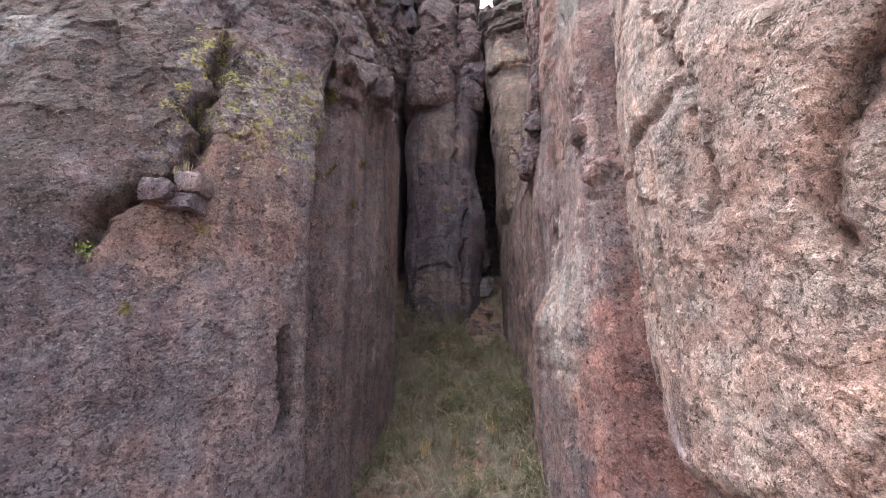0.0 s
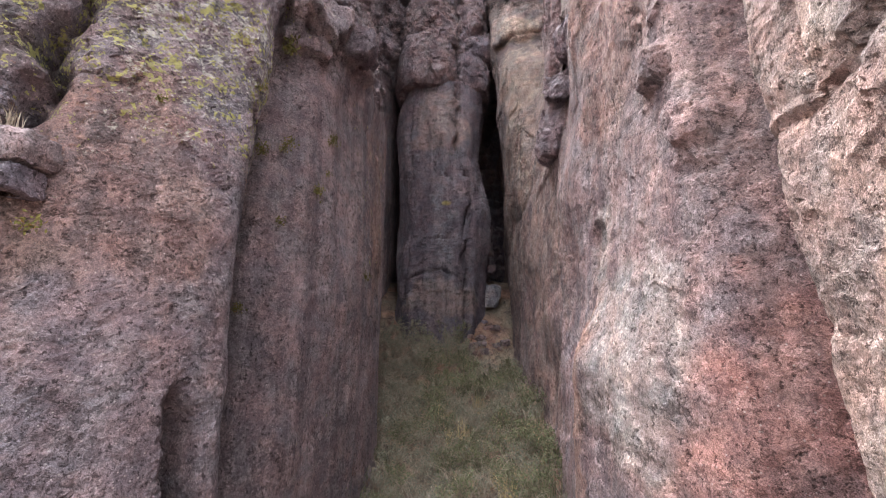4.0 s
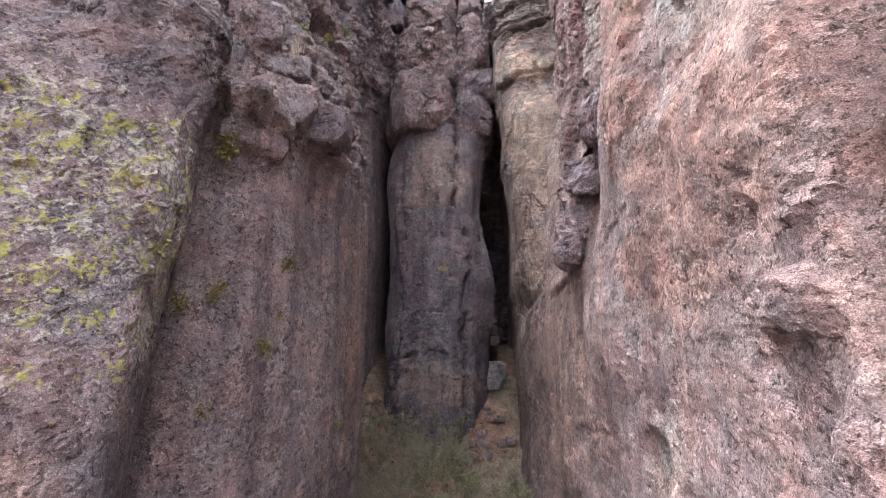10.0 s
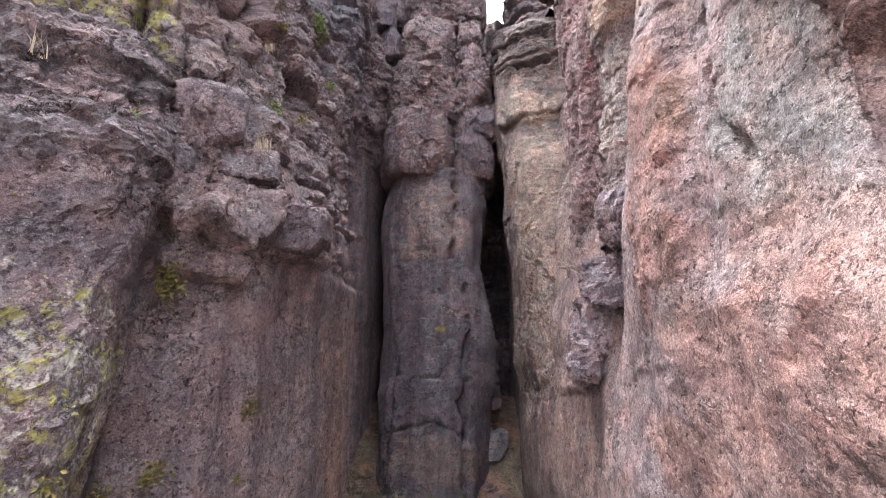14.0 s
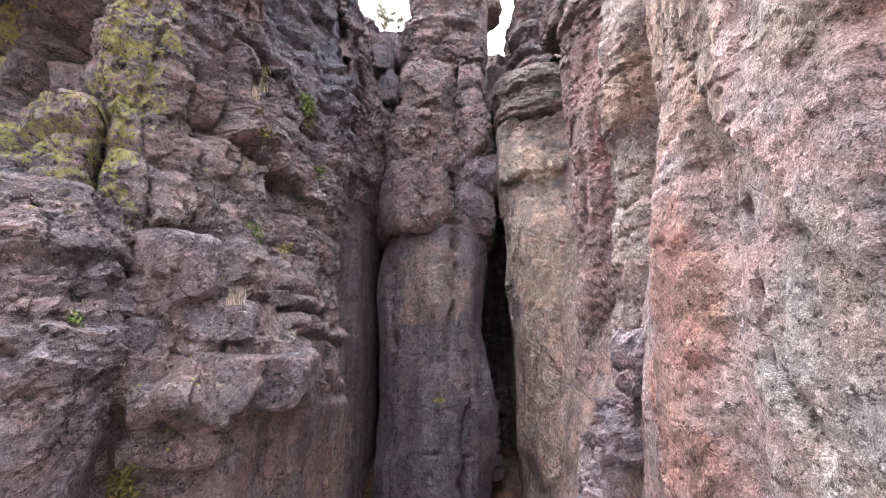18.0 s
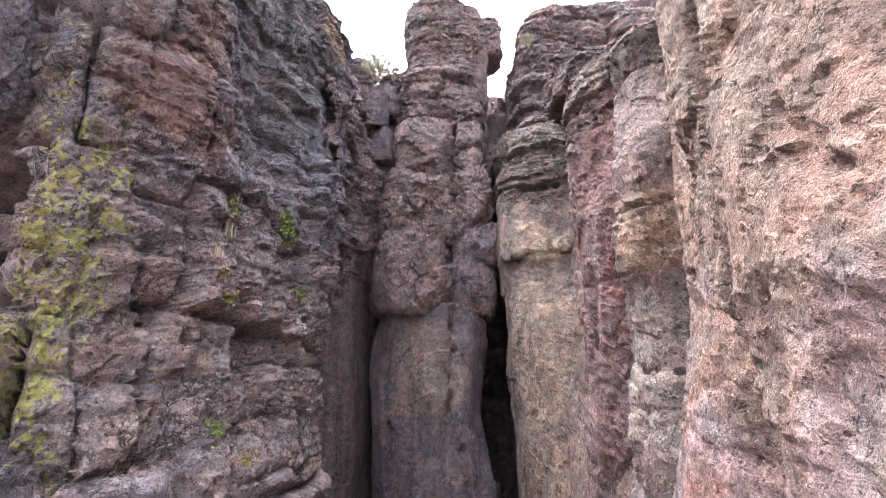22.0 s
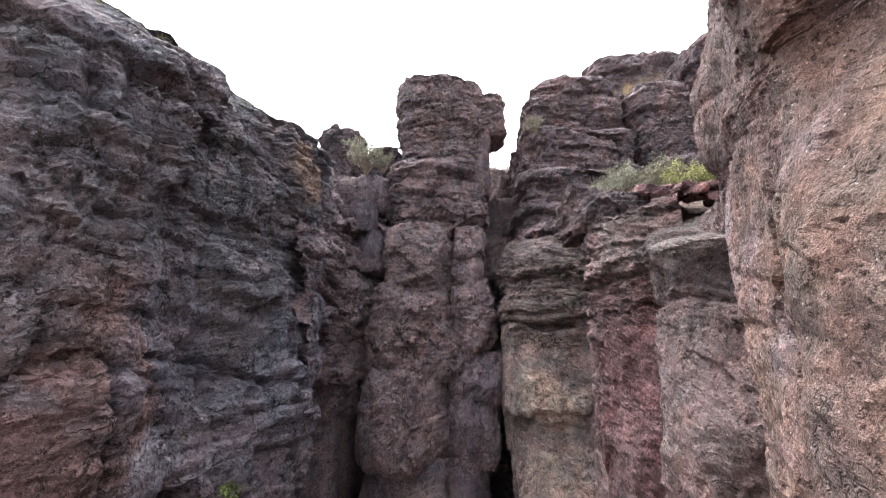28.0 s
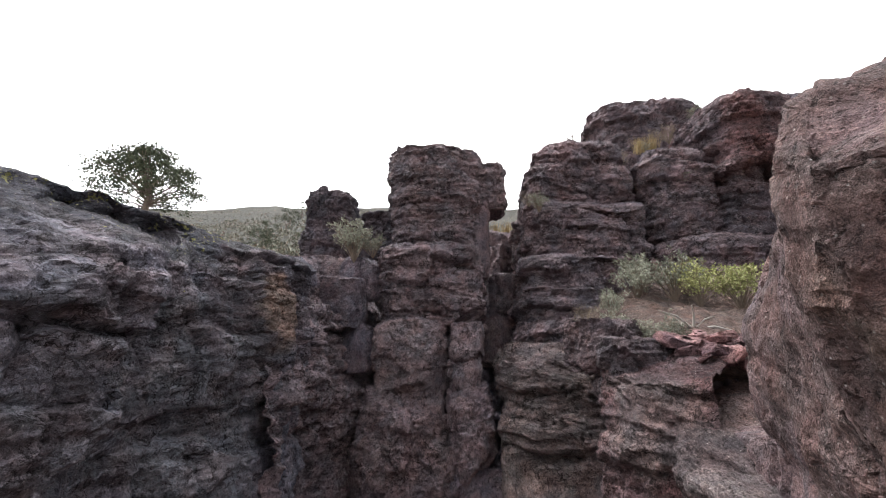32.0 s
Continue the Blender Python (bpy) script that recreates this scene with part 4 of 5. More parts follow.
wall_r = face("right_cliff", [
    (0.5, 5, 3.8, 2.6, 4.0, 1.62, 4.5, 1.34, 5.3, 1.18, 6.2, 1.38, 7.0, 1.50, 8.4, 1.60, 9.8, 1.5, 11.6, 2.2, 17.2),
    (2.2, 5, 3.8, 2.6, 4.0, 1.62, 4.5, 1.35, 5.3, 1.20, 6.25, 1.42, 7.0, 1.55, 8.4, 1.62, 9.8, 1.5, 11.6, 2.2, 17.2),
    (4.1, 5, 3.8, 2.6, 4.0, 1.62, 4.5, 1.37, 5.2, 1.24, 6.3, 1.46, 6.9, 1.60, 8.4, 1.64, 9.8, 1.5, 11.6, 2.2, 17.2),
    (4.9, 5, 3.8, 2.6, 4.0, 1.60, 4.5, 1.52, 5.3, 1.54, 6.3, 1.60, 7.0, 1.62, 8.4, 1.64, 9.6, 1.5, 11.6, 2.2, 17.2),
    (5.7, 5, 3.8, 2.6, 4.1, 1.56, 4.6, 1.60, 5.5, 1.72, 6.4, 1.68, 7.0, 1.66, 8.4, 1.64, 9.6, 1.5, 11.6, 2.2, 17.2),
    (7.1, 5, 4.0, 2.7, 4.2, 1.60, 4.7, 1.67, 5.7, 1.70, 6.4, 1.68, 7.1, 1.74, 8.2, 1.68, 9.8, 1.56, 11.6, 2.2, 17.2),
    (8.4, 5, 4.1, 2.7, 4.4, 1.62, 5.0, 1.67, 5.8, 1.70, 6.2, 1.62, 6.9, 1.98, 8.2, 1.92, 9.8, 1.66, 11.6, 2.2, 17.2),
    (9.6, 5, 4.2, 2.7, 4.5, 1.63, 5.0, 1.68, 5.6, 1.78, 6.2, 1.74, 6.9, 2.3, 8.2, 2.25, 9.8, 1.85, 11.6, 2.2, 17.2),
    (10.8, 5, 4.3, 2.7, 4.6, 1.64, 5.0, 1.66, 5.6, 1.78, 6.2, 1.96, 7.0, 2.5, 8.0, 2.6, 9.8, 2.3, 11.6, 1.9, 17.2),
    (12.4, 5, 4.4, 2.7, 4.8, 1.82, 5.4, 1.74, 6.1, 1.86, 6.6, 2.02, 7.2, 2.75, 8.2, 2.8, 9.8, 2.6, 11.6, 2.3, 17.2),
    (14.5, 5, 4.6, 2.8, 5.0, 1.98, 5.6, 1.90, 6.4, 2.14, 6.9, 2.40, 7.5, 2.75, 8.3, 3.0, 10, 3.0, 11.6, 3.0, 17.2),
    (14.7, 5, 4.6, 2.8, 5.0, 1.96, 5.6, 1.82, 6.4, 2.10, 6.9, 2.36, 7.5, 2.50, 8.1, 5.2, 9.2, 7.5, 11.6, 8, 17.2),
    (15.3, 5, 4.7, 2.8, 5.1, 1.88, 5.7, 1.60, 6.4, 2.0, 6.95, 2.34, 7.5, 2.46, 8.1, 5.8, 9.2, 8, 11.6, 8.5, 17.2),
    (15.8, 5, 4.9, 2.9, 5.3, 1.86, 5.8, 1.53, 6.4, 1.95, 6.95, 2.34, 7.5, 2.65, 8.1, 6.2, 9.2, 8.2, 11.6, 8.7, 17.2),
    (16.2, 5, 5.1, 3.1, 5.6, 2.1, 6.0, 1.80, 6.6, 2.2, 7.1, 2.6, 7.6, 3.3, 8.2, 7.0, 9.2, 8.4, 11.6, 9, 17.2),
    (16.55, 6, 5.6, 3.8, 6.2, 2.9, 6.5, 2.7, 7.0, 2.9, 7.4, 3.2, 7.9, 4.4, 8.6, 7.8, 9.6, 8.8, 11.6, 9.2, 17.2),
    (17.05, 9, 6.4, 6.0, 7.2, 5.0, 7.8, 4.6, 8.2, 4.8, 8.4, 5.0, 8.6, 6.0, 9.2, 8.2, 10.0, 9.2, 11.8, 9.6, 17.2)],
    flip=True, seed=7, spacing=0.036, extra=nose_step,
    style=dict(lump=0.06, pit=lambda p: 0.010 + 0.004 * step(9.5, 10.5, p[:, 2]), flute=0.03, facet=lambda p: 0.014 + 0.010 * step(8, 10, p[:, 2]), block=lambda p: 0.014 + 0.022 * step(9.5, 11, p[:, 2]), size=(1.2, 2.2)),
    # second tone darkens with height, third from y 7.5 to 9
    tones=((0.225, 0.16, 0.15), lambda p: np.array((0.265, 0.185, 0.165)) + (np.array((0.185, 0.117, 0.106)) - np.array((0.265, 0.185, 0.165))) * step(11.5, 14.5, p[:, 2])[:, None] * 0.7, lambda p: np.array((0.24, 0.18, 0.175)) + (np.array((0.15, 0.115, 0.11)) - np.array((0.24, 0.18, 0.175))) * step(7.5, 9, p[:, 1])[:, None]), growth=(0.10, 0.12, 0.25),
    stains_and_tints=(((1.6, 6.4, 5.2), (0.5, 0.35, 0.5), (0.36, 0.315, 0.30), 0.65), ((1.42, 5.5, 4.2), (0.6, 0.85, 0.85), (0.33, 0.295, 0.288), 0.78), ((1.7, 4.3, 3.3), (0.6, 0.65, 1.6), RED, 0.7), ((1.3, 6.5, 3.4), (0.5, 0.4, 1.6), (0.25, 0.15, 0.122), 0.7),
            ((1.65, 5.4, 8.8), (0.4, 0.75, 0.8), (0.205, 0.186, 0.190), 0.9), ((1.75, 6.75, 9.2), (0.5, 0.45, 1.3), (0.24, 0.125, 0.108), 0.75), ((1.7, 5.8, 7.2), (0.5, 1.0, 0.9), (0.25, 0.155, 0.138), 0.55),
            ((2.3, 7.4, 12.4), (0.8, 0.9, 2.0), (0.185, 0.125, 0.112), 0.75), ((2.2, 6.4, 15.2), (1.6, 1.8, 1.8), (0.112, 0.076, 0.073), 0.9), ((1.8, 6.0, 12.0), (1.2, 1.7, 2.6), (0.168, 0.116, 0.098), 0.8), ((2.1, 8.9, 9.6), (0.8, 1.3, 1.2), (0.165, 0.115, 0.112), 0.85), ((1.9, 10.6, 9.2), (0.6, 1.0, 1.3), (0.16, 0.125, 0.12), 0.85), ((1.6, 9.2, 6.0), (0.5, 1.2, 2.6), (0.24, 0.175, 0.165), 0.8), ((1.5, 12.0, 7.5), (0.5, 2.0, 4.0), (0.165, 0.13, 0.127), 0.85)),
    cracks=((0.035, 0.14, (1.72, 6.05, 9.6), (1.72, 5.91, 8.84), (1.65, 5.67, 8.33)), (0.02, 0.06, (1.72, 5.1, 7.31), (1.67, 5.18, 7.07), (1.66, 5.26, 6.7)),
            (0.04, 0.16, (1.62, 5.9, 12.6), (1.6, 5.75, 11.9), (1.62, 5.55, 11.4), (1.66, 5.3, 11.0))),
    bulges=(((1.60, 4.65, 5.75), (0.3, 0.22, 0.26), 0.09, 0.5), ((1.60, 4.66, 5.38), (0.3, 0.22, 0.10), -0.05, 0.3), ((1.6, 5.0, 6.3), (0.25, 0.3, 0.18), 0.12, 0.6), ((1.62, 6.55, 5.25), (0.25, 0.3, 0.4), -0.07, 0.5)))
tagged(wall_r, "rough red and pink cliff wall with pale patches", "rock")
KT = (MAUVE, (0.21, 0.16, 0.16), PURPLE)
for at, size, sd in (((1.93, 8.05, 8.15), (0.5, 0.7, 0.6), 71), ((1.93, 8.45, 7.6), (0.5, 0.7, 0.8), 72), ((2.04, 7.75, 8.7), (0.5, 0.6, 0.5), 73)):
    stone("block", at, size, sd, KT, wall_r, (0.25, 0.45, 0.15), sd * 31, 6, dict(lump=0.05, facet=0.07, pit=0.03))

column_r = face("red_column", [
    (7.6, 2.6, 8.7, 2.0, 8.85, 1.86, 9.2, 1.84, 9.8, 2.0, 10.3, 2.5, 10.6),
    (10.6, 2.7, 8.9, 2.42, 9.0, 2.17, 9.3, 2.07, 9.9, 2.25, 10.35, 2.7, 10.8),
    (12.4, 2.7, 8.9, 2.42, 9.1, 2.16, 9.45, 2.07, 9.95, 2.25, 10.4, 2.7, 10.8),
    (13.6, 2.8, 9.0, 2.48, 9.3, 2.22, 9.75, 2.14, 10.2, 2.32, 10.7, 2.8, 11.1),
    (14.9, 2.9, 9.3, 2.6, 9.6, 2.36, 10.0, 2.34, 10.5, 2.5, 10.9, 2.9, 11.4),
    (15.3, 4.0, 10.4, 3.6, 10.6, 3.3, 10.9, 3.3, 11.2, 3.4, 11.5, 3.6, 12.0)],
    flip=True, seed=8, spacing=0.036, style=dict(lump=0.06, pit=0.022, facet=0.03, block=0.015, size=(0.6, 1.4), flute=0.05, strata=lambda p: 0.13 * step(13.2, 13.8, p[:, 2])),
    tones=((0.125, 0.066, 0.063), (0.165, 0.086, 0.081), lambda p: np.array(BROWN) * (1 - 0.35 * step(14, 15, p[:, 2])[:, None])), growth=(0.05, 0.06, 0.15),
    stains_and_tints=(((2.35, 9.6, 14.6), (0.5, 0.9, 0.5), (0.20, 0.165, 0.165), 0.7),))
tagged(column_r, "narrow dark red pitted rock column with ledges on top", "rock")
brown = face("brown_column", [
    (8.6, 3.0, 7.4, 2.3, 7.5, 1.90, 7.9, 1.86, 8.4, 2.1, 8.8, 2.6, 9.1),
    (10.4, 3.2, 7.6, 2.7, 7.75, 2.18, 8.05, 2.09, 8.45, 2.3, 8.85, 2.8, 9.1),
    (12.4, 3.2, 7.6, 2.7, 7.75, 2.18, 8.1, 2.09, 8.5, 2.32, 8.95, 2.8, 9.2),
    (13.3, 3.3, 7.7, 2.75, 7.9, 2.36, 8.45, 2.30, 8.8, 2.45, 9.1, 2.8, 9.4),
    (13.9, 3.3, 7.8, 2.8, 8.0, 2.42, 8.6, 2.33, 8.92, 2.5, 9.2, 2.9, 9.5),
    (14.15, 3.3, 7.9, 2.75, 8.0, 2.34, 8.55, 2.28, 8.95, 2.5, 9.3, 2.9, 9.6),
    (14.45, 3.6, 8.3, 3.0, 8.6, 2.7, 9.2, 2.65, 9.6, 2.8, 9.8, 3.0, 10.0),
    (14.8, 5.0, 9.4, 4.2, 9.6, 3.6, 9.9, 3.4, 10.1, 3.5, 10.3, 3.6, 10.6)],
    # all three tones darken from z 13.4 to 14.2
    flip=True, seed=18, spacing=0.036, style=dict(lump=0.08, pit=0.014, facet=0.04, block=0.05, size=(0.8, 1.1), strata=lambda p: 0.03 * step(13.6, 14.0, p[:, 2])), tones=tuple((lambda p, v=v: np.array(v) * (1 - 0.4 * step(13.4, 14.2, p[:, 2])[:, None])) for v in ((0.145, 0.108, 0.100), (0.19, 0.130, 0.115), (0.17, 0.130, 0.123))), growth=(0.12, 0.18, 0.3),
    stains_and_tints=(((2.3, 8.3, 10.4), (0.5, 0.5, 0.9), (0.24, 0.205, 0.20), 0.5), ((2.3, 8.1, 11.6), (0.5, 0.4, 0.6), (0.27, 0.18, 0.13), 0.5), ((2.3, 8.5, 14.2), (0.6, 0.6, 0.25), (0.22, 0.19, 0.19), 0.7), ((3.0, 9.3, 14.9), (1.6, 1.3, 0.5), (0.15, 0.108, 0.103), 0.9), ((2.15, 8.8, 13.75), (0.25, 0.25, 0.25), (0.52, 0.46, 0.44), 0.7)))
tagged(brown, "rough brown rock column with an overhanging lip", "rock")
lip = thing("ledge_blocks", "dark layered blocks along the lip of the shelf", "rock")
for k, (x0, x1, y0, z0, z1) in enumerate(((2.35, 3.2, 10.3, 14.5, 15.35), (3.0, 3.9, 10.0, 14.2, 14.85), (2.2, 3.0, 10.9, 14.9, 15.6), (4.3, 5.4, 9.6, 14.4, 15.6), (4.9, 6.2, 9.9, 14.9, 16.1))):
    block("block", x0, x1, y0, y0 + 1.1, z0, z1, style=dict(lump=0.06, pit=0.02, facet=0.06, strata=0.10), tones=(VARNISH, RUST, BROWN), growth=(0.12, 0.4, 0.25), seed=130 + k, parent=lip, square=4.0)

tan = face("tan_column", [
    (6.0, 2.5, 9.6, 2.1, 9.7, 1.90, 9.9, 1.84, 10.8, 1.80, 12.0, 1.95, 14.0, 2.1, 17.0),
    (7.4, 2.5, 9.7, 2.0, 9.85, 1.68, 10.0, 1.50, 10.8, 1.48, 12.0, 1.85, 14.0, 2.1, 17.0),
    (9.2, 2.6, 10.5, 2.1, 10.6, 1.68, 10.8, 1.52, 11.4, 1.47, 12.2, 1.85, 14.0, 2.1, 17.0),
    (11.0, 2.7, 11.2, 2.2, 11.35, 1.68, 11.5, 1.46, 12.0, 1.42, 12.7, 1.85, 14.0, 2.1, 17.0),
    (12.1, 2.9, 11.75, 2.35, 11.95, 1.72, 12.1, 1.44, 12.45, 1.40, 13.0, 1.85, 14.0, 2.1, 17.0),
    (12.24, 2.9, 11.6, 2.35, 11.8, 1.68, 11.98, 1.38, 12.4, 1.38, 13.0, 1.85, 14.0, 2.1, 17.0),
    (13.4, 2.9, 11.9, 2.4, 12.05, 1.72, 12.25, 1.38, 12.65, 1.38, 13.2, 1.85, 14.0, 2.1, 17.0),
    (13.7, 2.9, 11.9, 2.4, 12.05, 1.68, 12.25, 1.36, 12.7, 1.38, 13.2, 1.85, 14.0, 2.1, 17.0),
    (14.8, 2.9, 12.1, 2.45, 12.3, 1.8, 12.5, 1.45, 12.95, 1.5, 13.4, 1.5, 14.2, 1.5, 17.0),
    (15.3, 3.6, 12.4, 3.0, 12.6, 2.2, 12.8, 1.7, 13.2, 1.7, 13.8, 1.7, 14.5, 1.7, 17.0)],
    flip=True, seed=9, spacing=0.036, style=dict(lump=0.06, pit=0.012, facet=0.03, strata=lambda p: 0.16 * step(13.2, 13.7, p[:, 2])), tones=((0.21, 0.16, 0.142), (0.29, 0.228, 0.195), (0.16, 0.128, 0.125)), growth=(0.10, 0.10, 0.3),
    stains_and_tints=(((1.75, 10.7, 8.6), (0.7, 1.3, 1.7), (0.165, 0.125, 0.113), 0.8), ((1.95, 12.0, 12.5), (0.6, 0.7, 0.45), (0.46, 0.385, 0.335), 0.75), ((1.9, 11.4, 10.6), (0.6, 0.8, 1.5), (0.30, 0.235, 0.20), 0.6), ((1.9, 12.0, 14.6), (0.9, 0.9, 0.8), (0.17, 0.14, 0.14), 0.8)),
    cracks=((0.05, 0.2, (2.5, 11.75, 12.2), (1.8, 11.98, 12.2), (1.4, 12.4, 12.16)), (0.06, 0.22, (2.4, 12.05, 13.62), (1.7, 12.25, 13.6))))
tagged(tan, "cream and tan rock column with dark ledges", "rock")

tower = thing("rock_tower", "layered red-brown rock tower with shrubs on its top", "rock")
TT = ((0.21, 0.162, 0.162), (0.275, 0.195, 0.186), (0.145, 0.13, 0.138))
ST = dict(lump=0.10, pit=0.015, facet=0.05, strata=0.17)
for nm, x0, x1, y0, y1, z0, z1, tp in (
        ("layered_block", 1.80, 4.6, 12.75, 16, 14.3, 15.7, 0.05), ("layered_block", 1.95, 4.8, 13.2, 16, 15.5, 17.0, 0.05),
        ("layered_block", 2.15, 4.75, 13.7, 16.5, 16.9, 18.3, 0.04), ("layered_block", 2.25, 4.7, 14.1, 16.5, 18.2, 19.2, 0.08), ("capstone", 2.6, 4.5, 14.3, 16.5, 19.1, 19.75, 0.1)):
    block(nm, x0, x1, y0, y1, z0, z1, style=ST, square=4.0, cuts=3, taper=tp, tones=TT, growth=(0.15, 0.35, 0.1), seed=int(z0 * 5), parent=tower)
crag = thing("rock_crag", "broken red-brown crag with an overhanging dark block", "rock")
for nm, x0, x1, y0, y1, z0, z1, tp in (
        ("layered_block", 4.75, 8.5, 13.6, 16.5, 15.0, 17.4, 0.0), ("layered_block", 4.8, 6.35, 14.1, 17, 17.2, 19.5, 0.06), ("block", 6.2, 8.6, 14.0, 17, 17.2, 18.7, 0.0),
        ("overhanging_block", 6.3, 8.4, 13.7, 16.6, 18.9, 20.7, 0.2), ("block", 6.35, 7.4, 13.9, 15.2, 18.4, 19.0, 0.0), ("capstone", 5.0, 8.8, 17.0, 20, 19.0, 22.5, 0.12), ("capstone", 8.2, 12.5, 14.5, 18.5, 16.0, 21.3, 0.15)):
    block(nm, x0, x1, y0, y1, z0, z1, style=ST, square=4.0, cuts=3, taper=tp, tones=TT if nm != "overhanging_block" else (RUST, (0.2, 0.11, 0.1), SOOT), growth=(0.12, 0.35, 0.1), seed=int(z0 * 3 + x0), parent=crag, spacing=0.05 if y0 < 15 and x0 < 8 else 0.09)

left_stack = thing("small_pillar", "short dark rock pillar behind the wall", "rock")
block("column", -3.1, -1.75, 15.6, 17.2, 15.5, 19.05, style=dict(lump=0.1, pit=0.03, facet=0.08, strata=0.12), tones=(SOOT, VARNISH, RUST), seed=21, parent=left_stack, taper=0.12, square=3.0)
block("block", -1.62, -0.8, 15.7, 17.2, 15.5, 18.55, style=dict(lump=0.1, pit=0.03, facet=0.08, strata=0.14), tones=(SOOT, VARNISH, RUST), seed=22, parent=left_stack, taper=0.12)
ledge_l = thing("broken_ledge", "broken grey ledge rocks below the small pillar", "rock")
for k, (at, size) in enumerate((((-1.5, 13.6, 16.1), (0.9, 1.0, 0.9)), ((-1.2, 14.2, 16.6), (0.8, 1.0, 0.8)), ((-1.9, 14.6, 16.6), (1.2, 1.2, 0.9)), ((-1.15, 13.75, 15.2), (0.6, 0.8, 0.9)), ((-2.6, 13.2, 16.5), (1.3, 1.2, 0.6)))):
    stone("rock", at, size, 90 + k, (SLATE, BROWN, PURPLE), ledge_l, (0.15, 0.3, 0), k * 50, 8)
rim = thing("rim_boulder", "rounded dark boulder balanced on the rim", "rock")
stone("boulder", (-7.25, 14.0, 18.0), (0.55, 0.5, 0.6), 97, (SLATE, BROWN, PURPLE), rim, (0, 0.2, 0), 20, 5)


# ---- ground ----
def ground_height(x, y):
    floor_z = np.interp(y, [-400, -60, -20, 0, 7, 9, 11, 12.5, 13.6, 15], [-40, -14, -6, 0.4, 1.75, 2.5, 3.45, 4.55, 5.7, 6.4])
    top = np.interp(y, [-2, 3, 8, 14, 18, 30, 60, 100, 900], [0.0, 3.0, 13.0, 16.0, 17.0, 20.5, 31.0, 46.0, 60.0])
    floor_z = floor_z + 0.28 * np.clip(x, -1.6, 1.6) * step(4, 6.5, y) * (1 - step(10.5, 12, y))
    side = step(2.6, 5.0, np.abs(x - 0.1))
    deep = step(17.6, 19.0, y)
    m = np.maximum(side, deep) * step(-3, 8, y)
    return floor_z * (1 - m) + np.maximum(top, floor_z) * m


def ground_z(x, y):
    p = np.array([[x, y, 0.0]])
    return float((ground_height(p[:, 0], p[:, 1]) + 0.10 * fbm(p * 0.9, 3, 5) + 0.035 * fbm(p * 4, 3, 6))[0])


def ground():
    ax = np.concatenate([-np.geomspace(900, 5, 60), np.linspace(-4.8, 4.8, 160), np.geomspace(5, 900, 60)])
    ay = np.concatenate([-np.geomspace(900, 4, 40), np.linspace(-3.8, 20, 340), np.geomspace(20.3, 900, 110)])
    gx, gy = np.meshgrid(ax, ay)
    p = np.stack([gx.ravel(), gy.ravel(), np.zeros(gx.size)], 1)
    z = ground_height(p[:, 0], p[:, 1]) + 0.10 * fbm(p * 0.9, 3, 5) + 0.035 * fbm(p * 4, 3, 6)
    far = np.hypot(p[:, 0], p[:, 1])
    z = z + 3.0 * step(25, 120, far) * fbm(p * 0.03, 5, 8)
    p[:, 2] = z
    return p.reshape(len(ay), len(ax), 3)


gp = ground()
flat = gp.reshape(-1, 3)
litter = np.clip(0.5 + fbm(flat * 1.2, 4, 15), 0, 1)[:, None]
soil = np.array((0.27, 0.175, 0.14)) * (1 - litter) + np.array((0.22, 0.19, 0.15)) * litter
dry = step(18, 30, flat[:, 1])[:, None]
soil = soil * (1 - dry) + (np.array((0.046, 0.044, 0.033)) + np.array((-0.022, -0.019, -0.014)) * np.clip(0.5 + 1.2 * fbm(flat * 0.22, 5, 19), 0, 1)[:, None]) * dry
me = grid_mesh("ground", gp, soil, np.tile((0.0, 0.25, 0.0), (len(flat), 1)))
tagged(new("ground", me), "reddish sandy ground rising to the pillar", "ground", kind="structure")
# rubble shelf high on the right
sx, sy = np.meshgrid(np.linspace(2.6, 9.0, 112), np.linspace(9.5, 14.6, 104))
sp = np.stack([sx.ravel(), sy.ravel(), np.zeros(sx.size)], 1)
sp[:, 2] = 14.95 + 0.42 * (sp[:, 1] - 10.2) + 0.05 * (sp[:, 0] - 3) + 0.10 * fbm(sp * 1.1, 3, 3) + 0.07 * fbm(sp * 4, 3, 4) - 0.7 * (1 - step(2.6, 3.3, sp[:, 0] + 0.2 * fbm(sp * 1.5, 3, 9))) - 0.25 * (1 - step(9.5, 10.1, sp[:, 1]))
me = grid_mesh("ledge_soil", sp.reshape(104, 112, 3), np.tile((0.135, 0.10, 0.088), (len(sp), 1)), np.tile((0.0, 0.3, 0.0), (len(sp), 1)))
tagged(new("ledge_soil", me), "reddish rubble slope on a high rock shelf", "ground", kind="structure")


